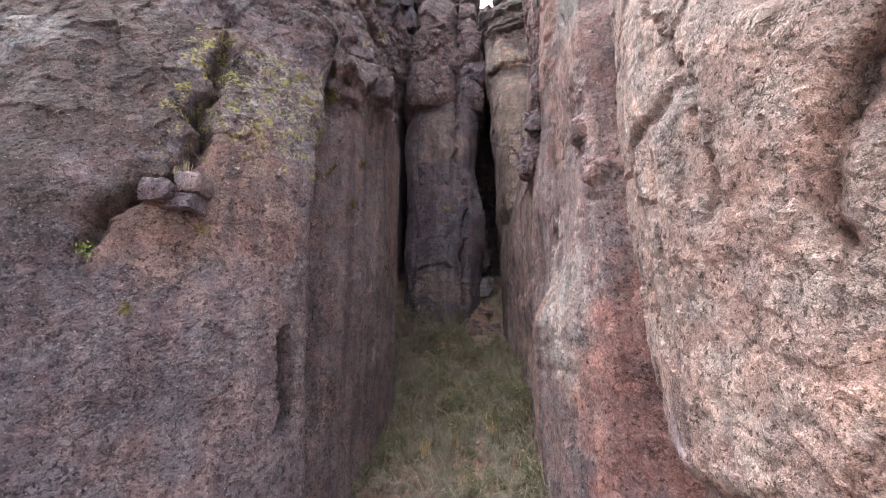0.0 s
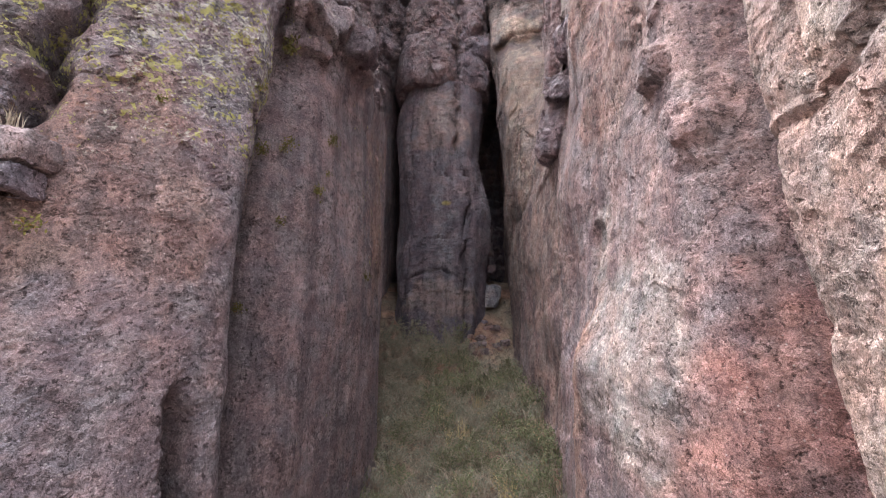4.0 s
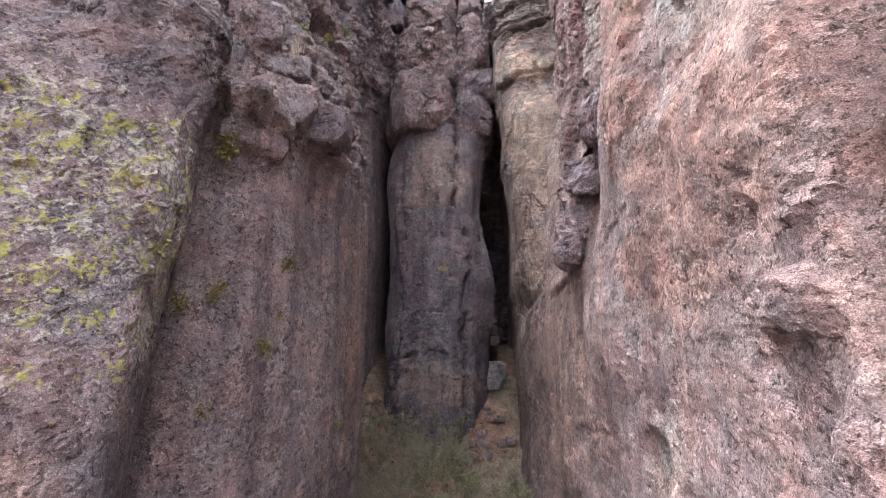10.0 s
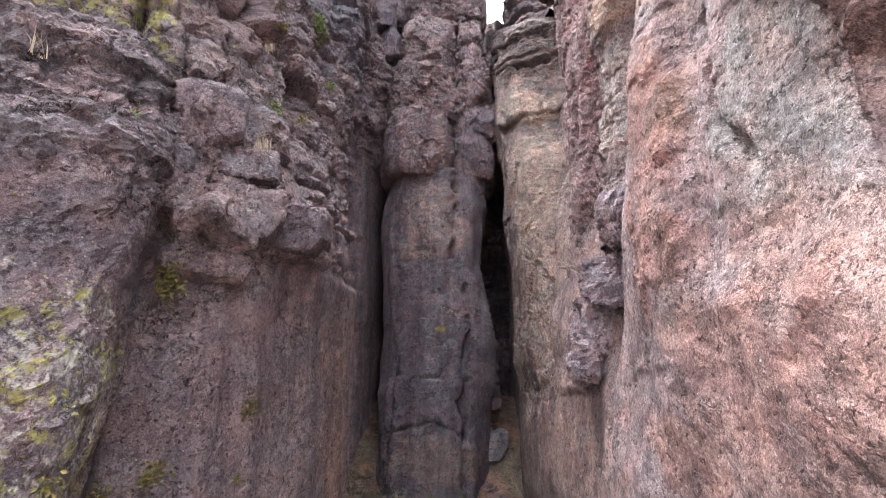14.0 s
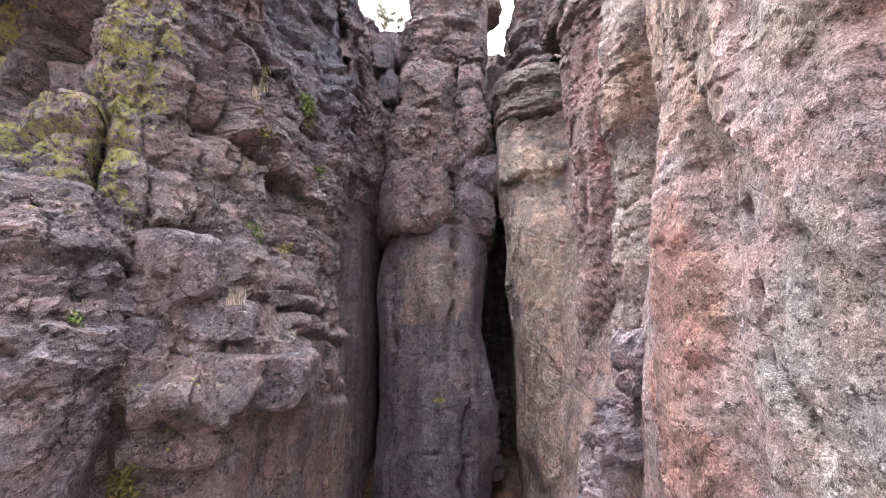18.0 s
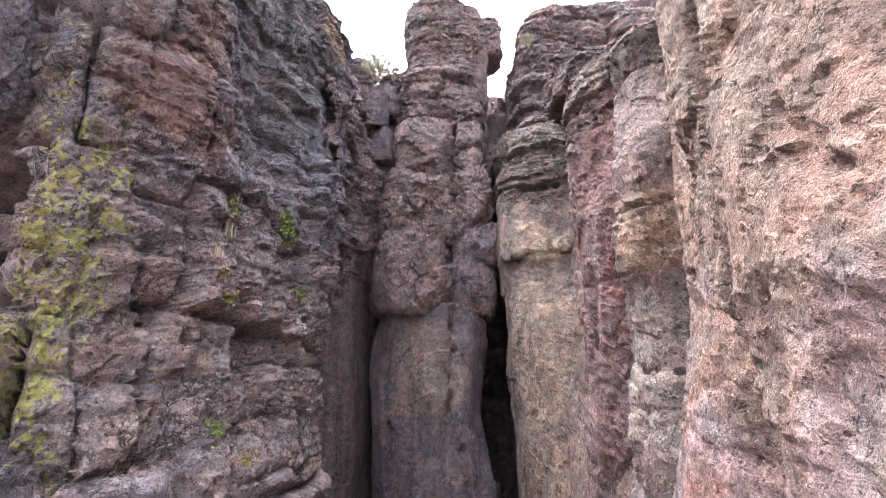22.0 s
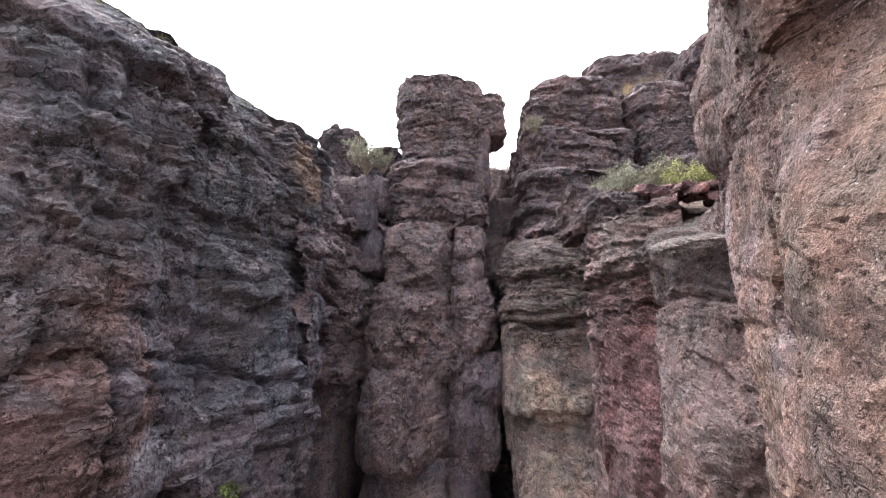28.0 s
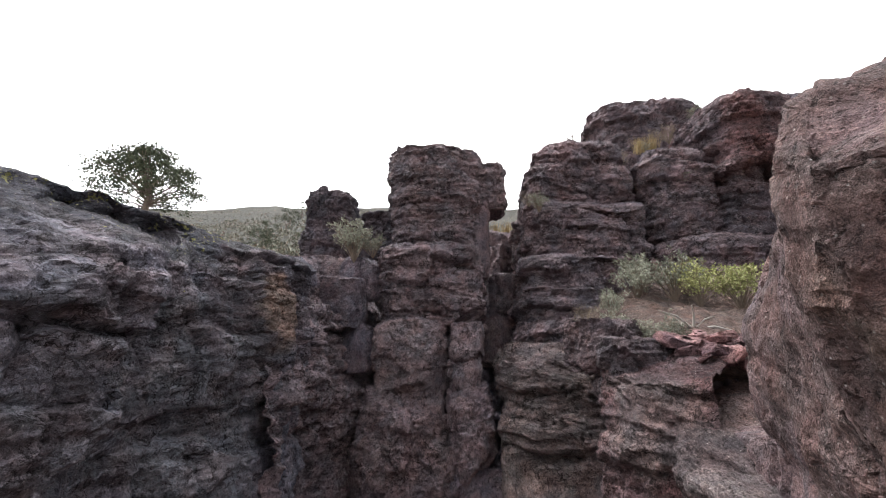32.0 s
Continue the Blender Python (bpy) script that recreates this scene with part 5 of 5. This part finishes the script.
# ---- plants ----
def leaf_material(name, low, high, dry=(0.2, 0.17, 0.1), share=0.25):
    m, nodes, links, out = node_material(name)
    info = nodes.new("ShaderNodeNewGeometry")
    one = nodes.new("ShaderNodeObjectInfo")
    ramp = nodes.new("ShaderNodeValToRGB")
    ramp.color_ramp.elements[0].color, ramp.color_ramp.elements[1].color = (*low, 1), (*high, 1)
    late = ramp.color_ramp.elements.new(1.0 - share * 0.5)
    late.color = (*high, 1)
    ramp.color_ramp.elements[-1].color = (*dry, 1)
    ramp.color_ramp.elements[-1].position = 1.0
    links.new(info.outputs["Random Per Island"], ramp.inputs[0])
    tone = nodes.new("ShaderNodeMix")
    tone.data_type, tone.blend_type = "RGBA", "MULTIPLY"
    tone.inputs[0].default_value = 1.0
    shade = nodes.new("ShaderNodeMapRange")
    shade.inputs["To Min"].default_value, shade.inputs["To Max"].default_value = 0.75, 1.25
    links.new(one.outputs["Random"], shade.inputs[0])
    links.new(ramp.outputs[0], tone.inputs[6])
    links.new(shade.outputs[0], tone.inputs[7])
    links.new(tone.outputs[2], out.inputs["Base Color"])
    out.inputs["Roughness"].default_value = 0.75
    out.inputs["Specular IOR Level"].default_value = 0.2
    return m


def wood_material(name, low, high):
    m, nodes, links, out = node_material(name)
    n = nodes.new("ShaderNodeTexNoise")
    n.inputs["Scale"].default_value, n.inputs["Detail"].default_value = 30.0, 6.0
    ramp = nodes.new("ShaderNodeValToRGB")
    ramp.color_ramp.elements[0].color, ramp.color_ramp.elements[1].color = (*low, 1), (*high, 1)
    links.new(n.outputs[0], ramp.inputs[0])
    links.new(ramp.outputs[0], out.inputs["Base Color"])
    out.inputs["Roughness"].default_value = 0.9
    return m


GREEN_LEAF = leaf_material("green leaf", (0.060, 0.068, 0.036), (0.145, 0.152, 0.088), (0.24, 0.17, 0.12), 0.4)
GREY_LEAF = leaf_material("grey-green leaf", (0.10, 0.102, 0.080), (0.23, 0.228, 0.18), (0.24, 0.16, 0.125), 0.5)
SAGE_LEAF = leaf_material("sage leaf", (0.17, 0.18, 0.14), (0.32, 0.33, 0.27), (0.26, 0.22, 0.16))
LIME_LEAF = leaf_material("rabbitbrush leaf", (0.24, 0.255, 0.11), (0.40, 0.415, 0.18), (0.35, 0.3, 0.15))
STRAW = leaf_material("dry straw", (0.28, 0.21, 0.11), (0.48, 0.38, 0.21), (0.3, 0.2, 0.12))
PALE_STRAW = leaf_material("pale dead stalks", (0.17, 0.14, 0.115), (0.32, 0.275, 0.225), (0.22, 0.16, 0.12))
MOSS = leaf_material("moss", (0.06, 0.058, 0.018), (0.14, 0.125, 0.04), (0.22, 0.12, 0.05))
FERN = leaf_material("bright small leaf", (0.06, 0.09, 0.02), (0.15, 0.2, 0.06))
JUNIPER = leaf_material("juniper needles", (0.035, 0.045, 0.028), (0.085, 0.10, 0.06), (0.12, 0.11, 0.07), 0.1)
TWIG = wood_material("twig", (0.12, 0.09, 0.07), (0.24, 0.19, 0.15))
BARK = wood_material("bark", (0.10, 0.08, 0.07), (0.22, 0.18, 0.15))
DEAD_WOOD = wood_material("silvered dead wood", (0.28, 0.26, 0.24), (0.48, 0.45, 0.42))


def raw_mesh(name, verts, faces, material):
    me = bpy.data.meshes.new(name)
    me.from_pydata(verts, [], faces)
    me.materials.append(material)
    return me


def tube(verts, faces, pts, r0, r1, sides=4):
    """Adds a tapered tube along points to the lists."""
    base = len(verts)
    for k, p in enumerate(pts):
        r = r0 + (r1 - r0) * k / (len(pts) - 1)
        d = (pts[min(k + 1, len(pts) - 1)] - pts[max(k - 1, 0)]).normalized()
        a = d.orthogonal().normalized()
        b = d.cross(a)
        for j in range(sides):
            w = 2 * math.pi * j / sides
            verts.append(p + (a * math.cos(w) + b * math.sin(w)) * r)
    for k in range(len(pts) - 1):
        for j in range(sides):
            q = base + k * sides
            faces.append((q + j, q + (j + 1) % sides, q + sides + (j + 1) % sides, q + sides + j))


def leaf(verts, faces, at, way, size, rng, width=0.45):
    """Adds one pointed leaf, folded along its rib."""
    way = way.normalized()
    side = way.cross(Vector((rng.uniform(-1, 1), rng.uniform(-1, 1), rng.uniform(-1, 1)))).normalized()
    up = way.cross(side) * size * 0.12
    b = len(verts)
    verts += [at, at + way * size * 0.5 + side * size * width * 0.5 + up, at + way * size, at + way * size * 0.5 - side * size * width * 0.5 + up]
    faces += [(b, b + 1, b + 2), (b, b + 2, b + 3)]


def shrub_data(name, seed, height, spread, stems, leaves, size, green, wood, up=0.5):
    """Meshes of a shrub: its stems and its leaves, rooted at the origin."""
    rng = random.Random(seed)
    sv, sf, lv, lf = [], [], [], []
    for k in range(stems):
        a, out = rng.uniform(0, 6.283), rng.uniform(0.15, 1.0) * spread
        h = height * rng.uniform(0.55, 1.0) * (1.15 - 0.35 * out / spread)
        tip = Vector((math.cos(a) * out, math.sin(a) * out, h))
        bend = Vector((rng.uniform(-0.1, 0.1), rng.uniform(-0.1, 0.1), 0)) * height
        pts = [tip * f + Vector((0, 0, up * h * (f - f * f))) + bend * math.sin(f * 3.1) for f in (0, 0.25, 0.5, 0.75, 1.0)]
        tube(sv, sf, pts, 0.006 * (0.6 + height), 0.002, 3)
        for j in range(3):
            f = rng.uniform(0.35, 0.9)
            p = pts[0].lerp(pts[-1], f) + Vector((0, 0, up * h * (f - f * f))) + bend * math.sin(f * 3.1)
            q = p + Vector((rng.uniform(-1, 1), rng.uniform(-1, 1), rng.uniform(0.2, 1.2))) * spread * 0.28
            tube(sv, sf, [p, p.lerp(q, 0.5) + Vector((0, 0, 0.02)), q], 0.003, 0.0015, 3)
            for i in range(leaves):
                g = rng.uniform(0.1, 1.05)
                leaf(lv, lf, p.lerp(q, g) + Vector((rng.gauss(0, 0.02), rng.gauss(0, 0.02), rng.gauss(0, 0.02))), Vector((rng.gauss(0, 1), rng.gauss(0, 1), rng.gauss(0.5, 0.8))), size * rng.uniform(0.6, 1.3), rng)
    return raw_mesh("branchwork", sv, sf, wood), raw_mesh("leaves", lv, lf, green)


def tuft_data(seed, height, spread, blades, green):
    """A tuft of narrow bending blades."""
    rng = random.Random(seed)
    v, f = [], []
    for k in range(blades):
        a = rng.uniform(0, 6.283)
        root = Vector((rng.gauss(0, 0.22), rng.gauss(0, 0.22), 0)) * spread
        h, o = height * rng.uniform(0.5, 1.0), spread * rng.uniform(0.1, 1.0)
        way = Vector((math.cos(a), math.sin(a), 0))
        side = Vector((-way.y, way.x, 0)) * 0.004 * (0.6 + height)
        mid, tip = root + way * o * 0.35 + Vector((0, 0, h * 0.65)), root + way * o + Vector((0, 0, h))
        b = len(v)
        v += [root - side, root + side, mid - side * 0.8, mid + side * 0.8, tip]
        f += [(b, b + 1, b + 3, b + 2), (b + 2, b + 3, b + 4)]
    return raw_mesh("blades", v, f, green)


def clump_data(seed, size, leaves, green, droop=0.0):
    """A small pad of moss or leaves on a rock face, growing from the origin."""
    rng = random.Random(seed)
    v, f = [], []
    for k in range(leaves):
        p = Vector((rng.gauss(0, 0.4), rng.gauss(0, 0.25), rng.gauss(0, 0.35) - droop * rng.random() * 1.5)) * size
        leaf(v, f, p, Vector((rng.gauss(0, 1), rng.gauss(-0.6, 0.6), rng.gauss(0.3 - droop, 0.9))), size * rng.uniform(0.25, 0.5), rng, 0.5)
    return raw_mesh("leaves", v, f, green)


def plant(name, label, category, meshes, at, turn=0.0, scale=1.0, group=""):
    """A thing at its root, with one part for each of (part name, mesh)."""
    ob = thing(name, label, category, group)
    ob.matrix_basis = pose(*at, 0, 0, turn) @ Matrix.Scale(scale, 4)
    for part_name, me in meshes:
        new(part_name, me).parent = ob
    return ob


SHRUBS = []
for k in range(4):
    SHRUBS.append((shrub_data("green", 100 + k, 0.42, 0.30, 13, 15, 0.034, GREEN_LEAF, TWIG), "low green leafy shrub on the gully floor"))
    SHRUBS.append((shrub_data("grey", 200 + k, 0.40, 0.30, 13, 14, 0.030, GREY_LEAF, TWIG), "low grey-green weedy shrub on the gully floor"))
rng = random.Random(7)
made = []
count = 0
for k in range(1600):
    x, y = rng.uniform(-1.4, 1.5), rng.uniform(6.0, 12.7)
    if y > 11.2 and x > 0.3 + 0.3 * rng.random():
        continue
    if y < 8.0 and x < 0.35 and rng.random() < 0.75:
        continue
    if any((x - a) ** 2 + (y - b) ** 2 < 0.185 ** 2 for a, b in made):
        continue
    made.append((x, y))
    kind = rng.randrange(len(SHRUBS))
    if x < -0.3 and y > 10:
        kind = kind | 1
    (stems, leaves), label = SHRUBS[kind]
    sc = rng.uniform(0.75, 1.3) * (0.75 if y < 8 else 1.0)
    plant("gully_shrub", label, "shrub", (("branchwork", stems), ("foliage", leaves)), (x, y, ground_z(x, y) - 0.02), rng.uniform(0, 360), sc, "shrubs on the gully floor")
    count += 1
    if count >= 290:
        break
GRASS = [tuft_data(300 + k, 0.42, 0.22, 80, STRAW if k % 2 else GREEN_LEAF) for k in range(4)]
for k in range(44):
    x, y = rng.uniform(-0.6, 1.5), rng.uniform(5.8, 11.8)
    if x < 0.5 and rng.random() < 0.6:
        continue
    plant("grass_tuft", "tuft of half-dry grass among the shrubs", "grass", (("foliage", GRASS[k % 4]),), (x, y, ground_z(x, y) - 0.01), rng.uniform(0, 360), rng.uniform(0.6, 1.1), "grass tufts on the gully floor")
# dead stalks and litter
v, f = [], []
for k in range(2600):
    x, y = rng.uniform(-1.3, 1.4), rng.uniform(5.5, 12.2)
    a, ln = rng.uniform(0, 6.283), rng.uniform(0.10, 0.40)
    p = Vector((x, y, ground_z(x, y) + rng.uniform(0.02, 0.3)))
    q = p + Vector((math.cos(a) * ln, math.sin(a) * ln, rng.uniform(0.0, 0.30)))
    tube(v, f, [p, p.lerp(q, 0.5) + Vector((0, 0, 0.05)), q], 0.004, 0.0015, 3)
tagged(new("dead_stalks", raw_mesh("dead_stalks", v, f, PALE_STRAW)), "pale dead stalks and twigs strewn on the soil", "twigs", kind="stuff")
# loose stones on the floor and on the cone of sand under the crack
FLOOR = (BROWN, MAUVE, (0.32, 0.2, 0.16))
for k in range(46):
    x, y = (rng.uniform(-1.0, 0.8), rng.uniform(5.8, 8.2)) if k < 24 else (rng.uniform(0.6, 1.45), rng.uniform(11.2, 13.4))
    sz = rng.uniform(0.07, 0.2)
    ob = stone("loose_stone", (x, y, ground_z(x, y) + sz * 0.12), (sz * 1.3, sz, sz * 0.6), 400 + k, FLOOR, None, (0, 0.2, 0), rng.uniform(0, 360), rng.uniform(-15, 15), spacing=0.03)
    tagged(ob, "small angular reddish stone lying on the soil", "stone", "loose stones in the gully")
ob = stone("crack_boulder", (1.22, 13.45, ground_z(1.22, 13.45) + 0.28), (0.44, 0.5, 0.58), 470, (MAUVE, GREY, TAN), None, (0, 0.3, 0), 15, 6)
tagged(ob, "pale boulder wedged at the foot of the crack", "boulder")
for k in range(7):
    ob = stone("fallen_stone", (1.24 + 0.08 * math.sin(k * 3), 13.75 + 0.16 * k, 6.55 + 0.24 * k), (0.34, 0.3, 0.2), 480 + k, (PURPLE, MAUVE, BROWN), None, (0, 0.2, 0), k * 60, 8)
    tagged(ob, "dark fallen stone piled in the crack", "stone", "stones piled in the crack")

# moss and small plants on the faces
CLUMPS = {"moss": [clump_data(500 + k, 0.09, 70, MOSS, 0.3) for k in range(3)], "fern": [clump_data(510 + k, 0.10, 70, FERN, 0.2) for k in range(3)], "long": [clump_data(520, 0.13, 150, MOSS, 1.0), clump_data(521, 0.13, 150, FERN, 0.9)]}


def perch(name, label, category, me, at, sc=1.0, group=""):
    return plant(name, label, category, (("foliage", me),), at, rng.uniform(-20, 20), sc, group)


for k, at in enumerate(((-1.43, 7.49, 7.00), (-1.50, 7.24, 6.19), (-2.03, 6.75, 6.55), (-1.77, 6.88, 6.68), (-1.77, 6.81, 5.68), (-1.09, 8.56, 5.39), (-2.01, 6.54, 4.69), (-2.24, 5.26, 6.22), (-1.42, 7.51, 7.06), (-1.84, 6.90, 6.61),
                        (-2.00, 6.75, 6.48), (-1.50, 7.26, 6.24), (-1.44, 7.42, 6.50), (-1.77, 5.97, 6.80), (-1.54, 8.98, 11.71), (-1.61, 7.72, 11.16), (-1.56, 7.79, 10.95), (-2.57, 4.72, 5.00), (-3.04, 4.40, 4.12), (-1.20, 7.60, 9.72))):
    perch("moss_clump", "small clump of olive and rusty moss on the rock face", "moss", CLUMPS["moss"][k % 3], at, rng.uniform(0.6, 1.1), "moss clumps on the cliffs")
for k, at in enumerate(((-1.54, 8.96, 11.99), (-1.50, 8.98, 11.88), (-1.58, 8.92, 11.90), (-1.56, 8.92, 12.04), (-1.53, 7.72, 9.91), (-1.90, 8.26, 11.94), (-1.43, 9.28, 11.18), (-1.89, 6.26, 8.99), (-3.44, 4.27, 4.68))):
    perch("cliff_plant", "small bright green plant rooted in a rock crevice", "plant", CLUMPS["fern"][k % 3], at, rng.uniform(0.7, 1.4), "green plants on the cliffs")
perch("hanging_moss", "long strip of green moss hanging below an overhang", "moss", CLUMPS["long"][0], (-1.84, 6.86, 8.08), 1.0)
perch("hanging_moss", "strip of olive moss hanging on the smooth face", "moss", CLUMPS["long"][0], (-1.55, 7.34, 6.2), 0.7)
CLIFF_GRASS = [tuft_data(330 + k, 0.17, 0.12, 34, PALE_STRAW) for k in range(2)]
for k, at in enumerate(((-1.86, 8.31, 11.96), (-1.75, 8.04, 11.55), (-1.55, 7.47, 10.39), (-2.32, 5.96, 9.2), (-1.38, 7.16, 9.16), (-1.68, 7.73, 11.29), (-2.90, 4.66, 5.6), (-2.85, 4.74, 5.65))):
    perch("dry_tuft", "dry straw-coloured grass tuft in a crevice", "grass", CLIFF_GRASS[k % 2], at, rng.uniform(0.6, 1.1), "dry tufts on the cliffs")
# bare stalk leaning out from the red wall
v, f = [], []
root = Vector((1.72, 8.6, 8.35))
for way in ((-0.3, -0.1, 0.32), (-0.36, 0.0, 0.18), (-0.2, -0.1, 0.38), (-0.28, 0.1, 0.1)):
    tube(v, f, [root, root + Vector(way) * 0.5 + Vector((0, 0, 0.04)), root + Vector(way)], 0.005, 0.0015, 3)
tagged(new("dead_stalk", raw_mesh("dead_stalk", v, f, PALE_STRAW)), "thin bare stalk leaning out from the rock", "twig")

# shrubs on the shelf, the tower and the rim
SAGE = [shrub_data("sage", 600 + k, 0.62, 0.46, 26, 16, 0.045, SAGE_LEAF, TWIG, 0.8) for k in range(3)]
LIME = [shrub_data("lime", 620 + k, 0.60, 0.45, 26, 16, 0.045, LIME_LEAF, TWIG, 0.9) for k in range(2)]
GREYS = [shrub_data("bare", 640 + k, 0.6, 0.42, 24, 5, 0.03, PALE_STRAW, TWIG, 0.6) for k in range(2)]
RIM_GRASS = [tuft_data(660 + k, 0.5, 0.3, 160, STRAW) for k in range(2)]
for k, (at, sc) in enumerate((((-1.30, 13.6, 16.85), 1.35), ((-0.95, 13.7, 16.95), 0.8), ((2.35, 13.75, 17.9), 0.6), ((3.0, 12.0, 15.62), 0.8), ((2.8, 11.4, 15.3), 0.7), ((3.3, 10.75, 15.1), 0.75), ((3.05, 11.1, 15.2), 0.6), ((3.75, 12.8, 15.98), 1.15),
                              ((4.3, 12.6, 15.95), 1.25), ((4.0, 13.1, 16.15), 1.2), ((5.6, 14.25, 18.55), 0.9), ((7.6, 16.6, 21.3), 0.9), ((5.75, 16.3, 20.2), 0.8))):
    (st, lf) = SAGE[k % 3]
    plant("sagebrush", "rounded silvery grey-green sagebrush on a ledge", "shrub", (("branchwork", st), ("foliage", lf)), at, k * 77, sc, "sagebrush on the ledges")
for k, (at, sc) in enumerate((((4.55, 12.3, 15.85), 1.1), ((4.95, 11.9, 15.75), 1.2), ((4.7, 12.9, 16.1), 1.0), ((5.2, 12.3, 15.95), 1.0))):
    (st, lf) = LIME[k % 2]
    plant("rabbitbrush", "yellow-green rabbitbrush on the rubble shelf", "shrub", (("branchwork", st), ("foliage", lf)), at, k * 60, sc, "rabbitbrush on the shelf")
for k, (at, sc) in enumerate((((2.55, 11.7, 15.45), 0.7), ((3.35, 14.6, 19.65), 0.7), ((5.0, 16.4, 20.0), 0.8), ((6.7, 16.7, 20.8), 1.0), ((2.2, 14.0, 18.1), 0.6), ((6.2, 16.5, 20.6), 0.9), ((-3.8, 12.4, 16.6), 0.8), ((-3.5, 12.8, 16.6), 0.7), ((4.6, 15.0, 19.4), 0.7))):
    (st, lf) = GREYS[k % 2]
    plant("bare_shrub", "dry grey shrub with bare fine twigs", "shrub", (("branchwork", st), ("foliage", lf)), at, k * 90, sc, "dry shrubs on the rim")
for k, (at, sc) in enumerate((((1.85, 16.9, 18.05), 1.2), ((2.15, 17.0, 18.15), 1.1), ((5.6, 16.2, 20.3), 1.0), ((6.0, 16.3, 20.4), 1.0))):
    plant("rim_grass", "clump of tall yellow dry grass", "grass", (("foliage", RIM_GRASS[k % 2]),), at, k * 70, sc, "dry grass on the rim")
# broken red slabs on the shelf
RS = ((0.24, 0.13, 0.12), (0.30, 0.17, 0.15), (0.17, 0.11, 0.115))
for k in range(34):
    x, y = 3.05 + 0.95 * rng.random(), 9.75 + 0.75 * rng.random()
    big = k < 5
    w = rng.uniform(0.35, 0.5) if big else rng.uniform(0.14, 0.34)
    z = 15.0 + 0.36 * (y - 9.9) + (0.14 if big else rng.uniform(0.02, 0.22))
    ob = stone("broken_slab", (x, y, z), (w, w * 0.7, w * 0.28), 700 + k, RS, None, (0, 0.15, 0), rng.uniform(0, 360), rng.uniform(-35, 35))
    tagged(ob, "angular broken red rock slab on the shelf", "rock", "broken slabs on the shelf")
# silvered dead branch
v, f = [], []
root = Vector((3.75, 11.1, 15.45))
for way in ((-0.5, -0.1, 0.25), (0.4, -0.2, -0.02), (-0.1, -0.2, 0.3), (0.15, -0.25, 0.16), (-0.35, -0.2, 0.05)):
    tube(v, f, [root, root + Vector(way) * 0.5 + Vector((0.02, 0, 0.05)), root + Vector(way)], 0.022, 0.005, 5)
tagged(new("dead_branch", raw_mesh("dead_branch", v, f, DEAD_WOOD)), "silvered dead branch lying on the shelf", "branch")


def juniper(name, at, height, spread, seed, label, pads):
    """A tree: tapered trunk and limbs, and a crown of many small sprays."""
    r = random.Random(seed)
    tv, tf, lv, lf = [], [], [], []
    top = Vector((0.1 * spread, 0, height * 0.55))
    tube(tv, tf, [Vector((0, 0, -0.3)), Vector((0.06, 0, height * 0.2)), top * 0.7, top], height * 0.045, height * 0.02, 7)
    for k in range(pads):
        a, u = r.uniform(0, 6.283), r.random() ** 0.5
        lift = r.uniform(0.25, 1.0)
        wide = spread * math.sin(min(1.0, lift * 0.9 + 0.12) * 2.75) ** 0.7 if lift < 1 else spread * 0.3
        tip = Vector((math.cos(a) * u * wide, math.sin(a) * u * wide, height * (0.12 + 0.86 * lift * (1 - 0.18 * u * u))))
        base = Vector((0.05, 0, height * (0.12 + 0.4 * lift * 0.9)))
        mid = base.lerp(tip, 0.55) + Vector((0, 0, height * 0.03))
        if k % 6 == 0:
            tube(tv, tf, [base, mid, tip], height * 0.012, height * 0.003, 4)
        size = height * r.uniform(0.035, 0.065)
        for j in range(70):
            p = tip + Vector((r.gauss(0, 1), r.gauss(0, 1), r.gauss(0, 0.6))) * size
            leaf(lv, lf, p, Vector((r.gauss(0, 1), r.gauss(0, 1), r.gauss(0.4, 0.8))), height * 0.026 * r.uniform(0.6, 1.4), r, 0.7)
    ob = thing(name, label, "tree")
    ob.matrix_basis = pose(*at)
    new("trunk", raw_mesh("trunk", tv, tf, BARK)).parent = ob
    new("crown", raw_mesh("crown", lv, lf, JUNIPER)).parent = ob
    return ob


juniper("juniper_tree", (-8.2, 17.5, 18.6), 2.5, 1.5, 11, "spreading dark green juniper tree on the rim", 175)
for k, (x, y, h) in enumerate(((-6.4, 19, 0.9), (-7.3, 18.5, 1.1), (-9.0, 28, 1.5), (-7.6, 26, 1.3), (-10.6, 32, 1.7), (-8.2, 33, 1.4), (-12, 36, 1.8), (-13.5, 44, 2.0), (-10, 46, 1.8), (-16, 52, 2.2), (-12, 58, 2.0), (-18, 62, 2.4), (-7, 40, 1.5), (-20, 70, 2.6), (-14, 75, 2.4))):
    juniper("juniper_bush", (x, y, ground_z(x, y) - 0.1), h, h * 0.62, 30 + k, "low dark green juniper bush on the hillside", 26)

# low sage scrub on the far hillside
v, f = [], []
for k in range(700):
    y = 19 + 60 * rng.random() ** 1.5
    x = rng.uniform(-0.62, -0.16) * y + rng.uniform(-3, 3)
    h = rng.uniform(0.3, 0.7)
    z = ground_z(x, y)
    for j in range(26):
        leaf(v, f, Vector((x + rng.gauss(0, 0.3) * h * 1.4, y + rng.gauss(0, 0.3) * h * 1.4, z + rng.random() * h)), Vector((rng.gauss(0, 1), rng.gauss(0, 1), rng.gauss(0.8, 0.6))), 0.22 * h + 0.05, rng, 0.6)
tagged(new("hillside_scrub", raw_mesh("hillside_scrub", v, f, GREY_LEAF)), "low grey-green scrub scattered over the far hillside", "shrub", kind="stuff")
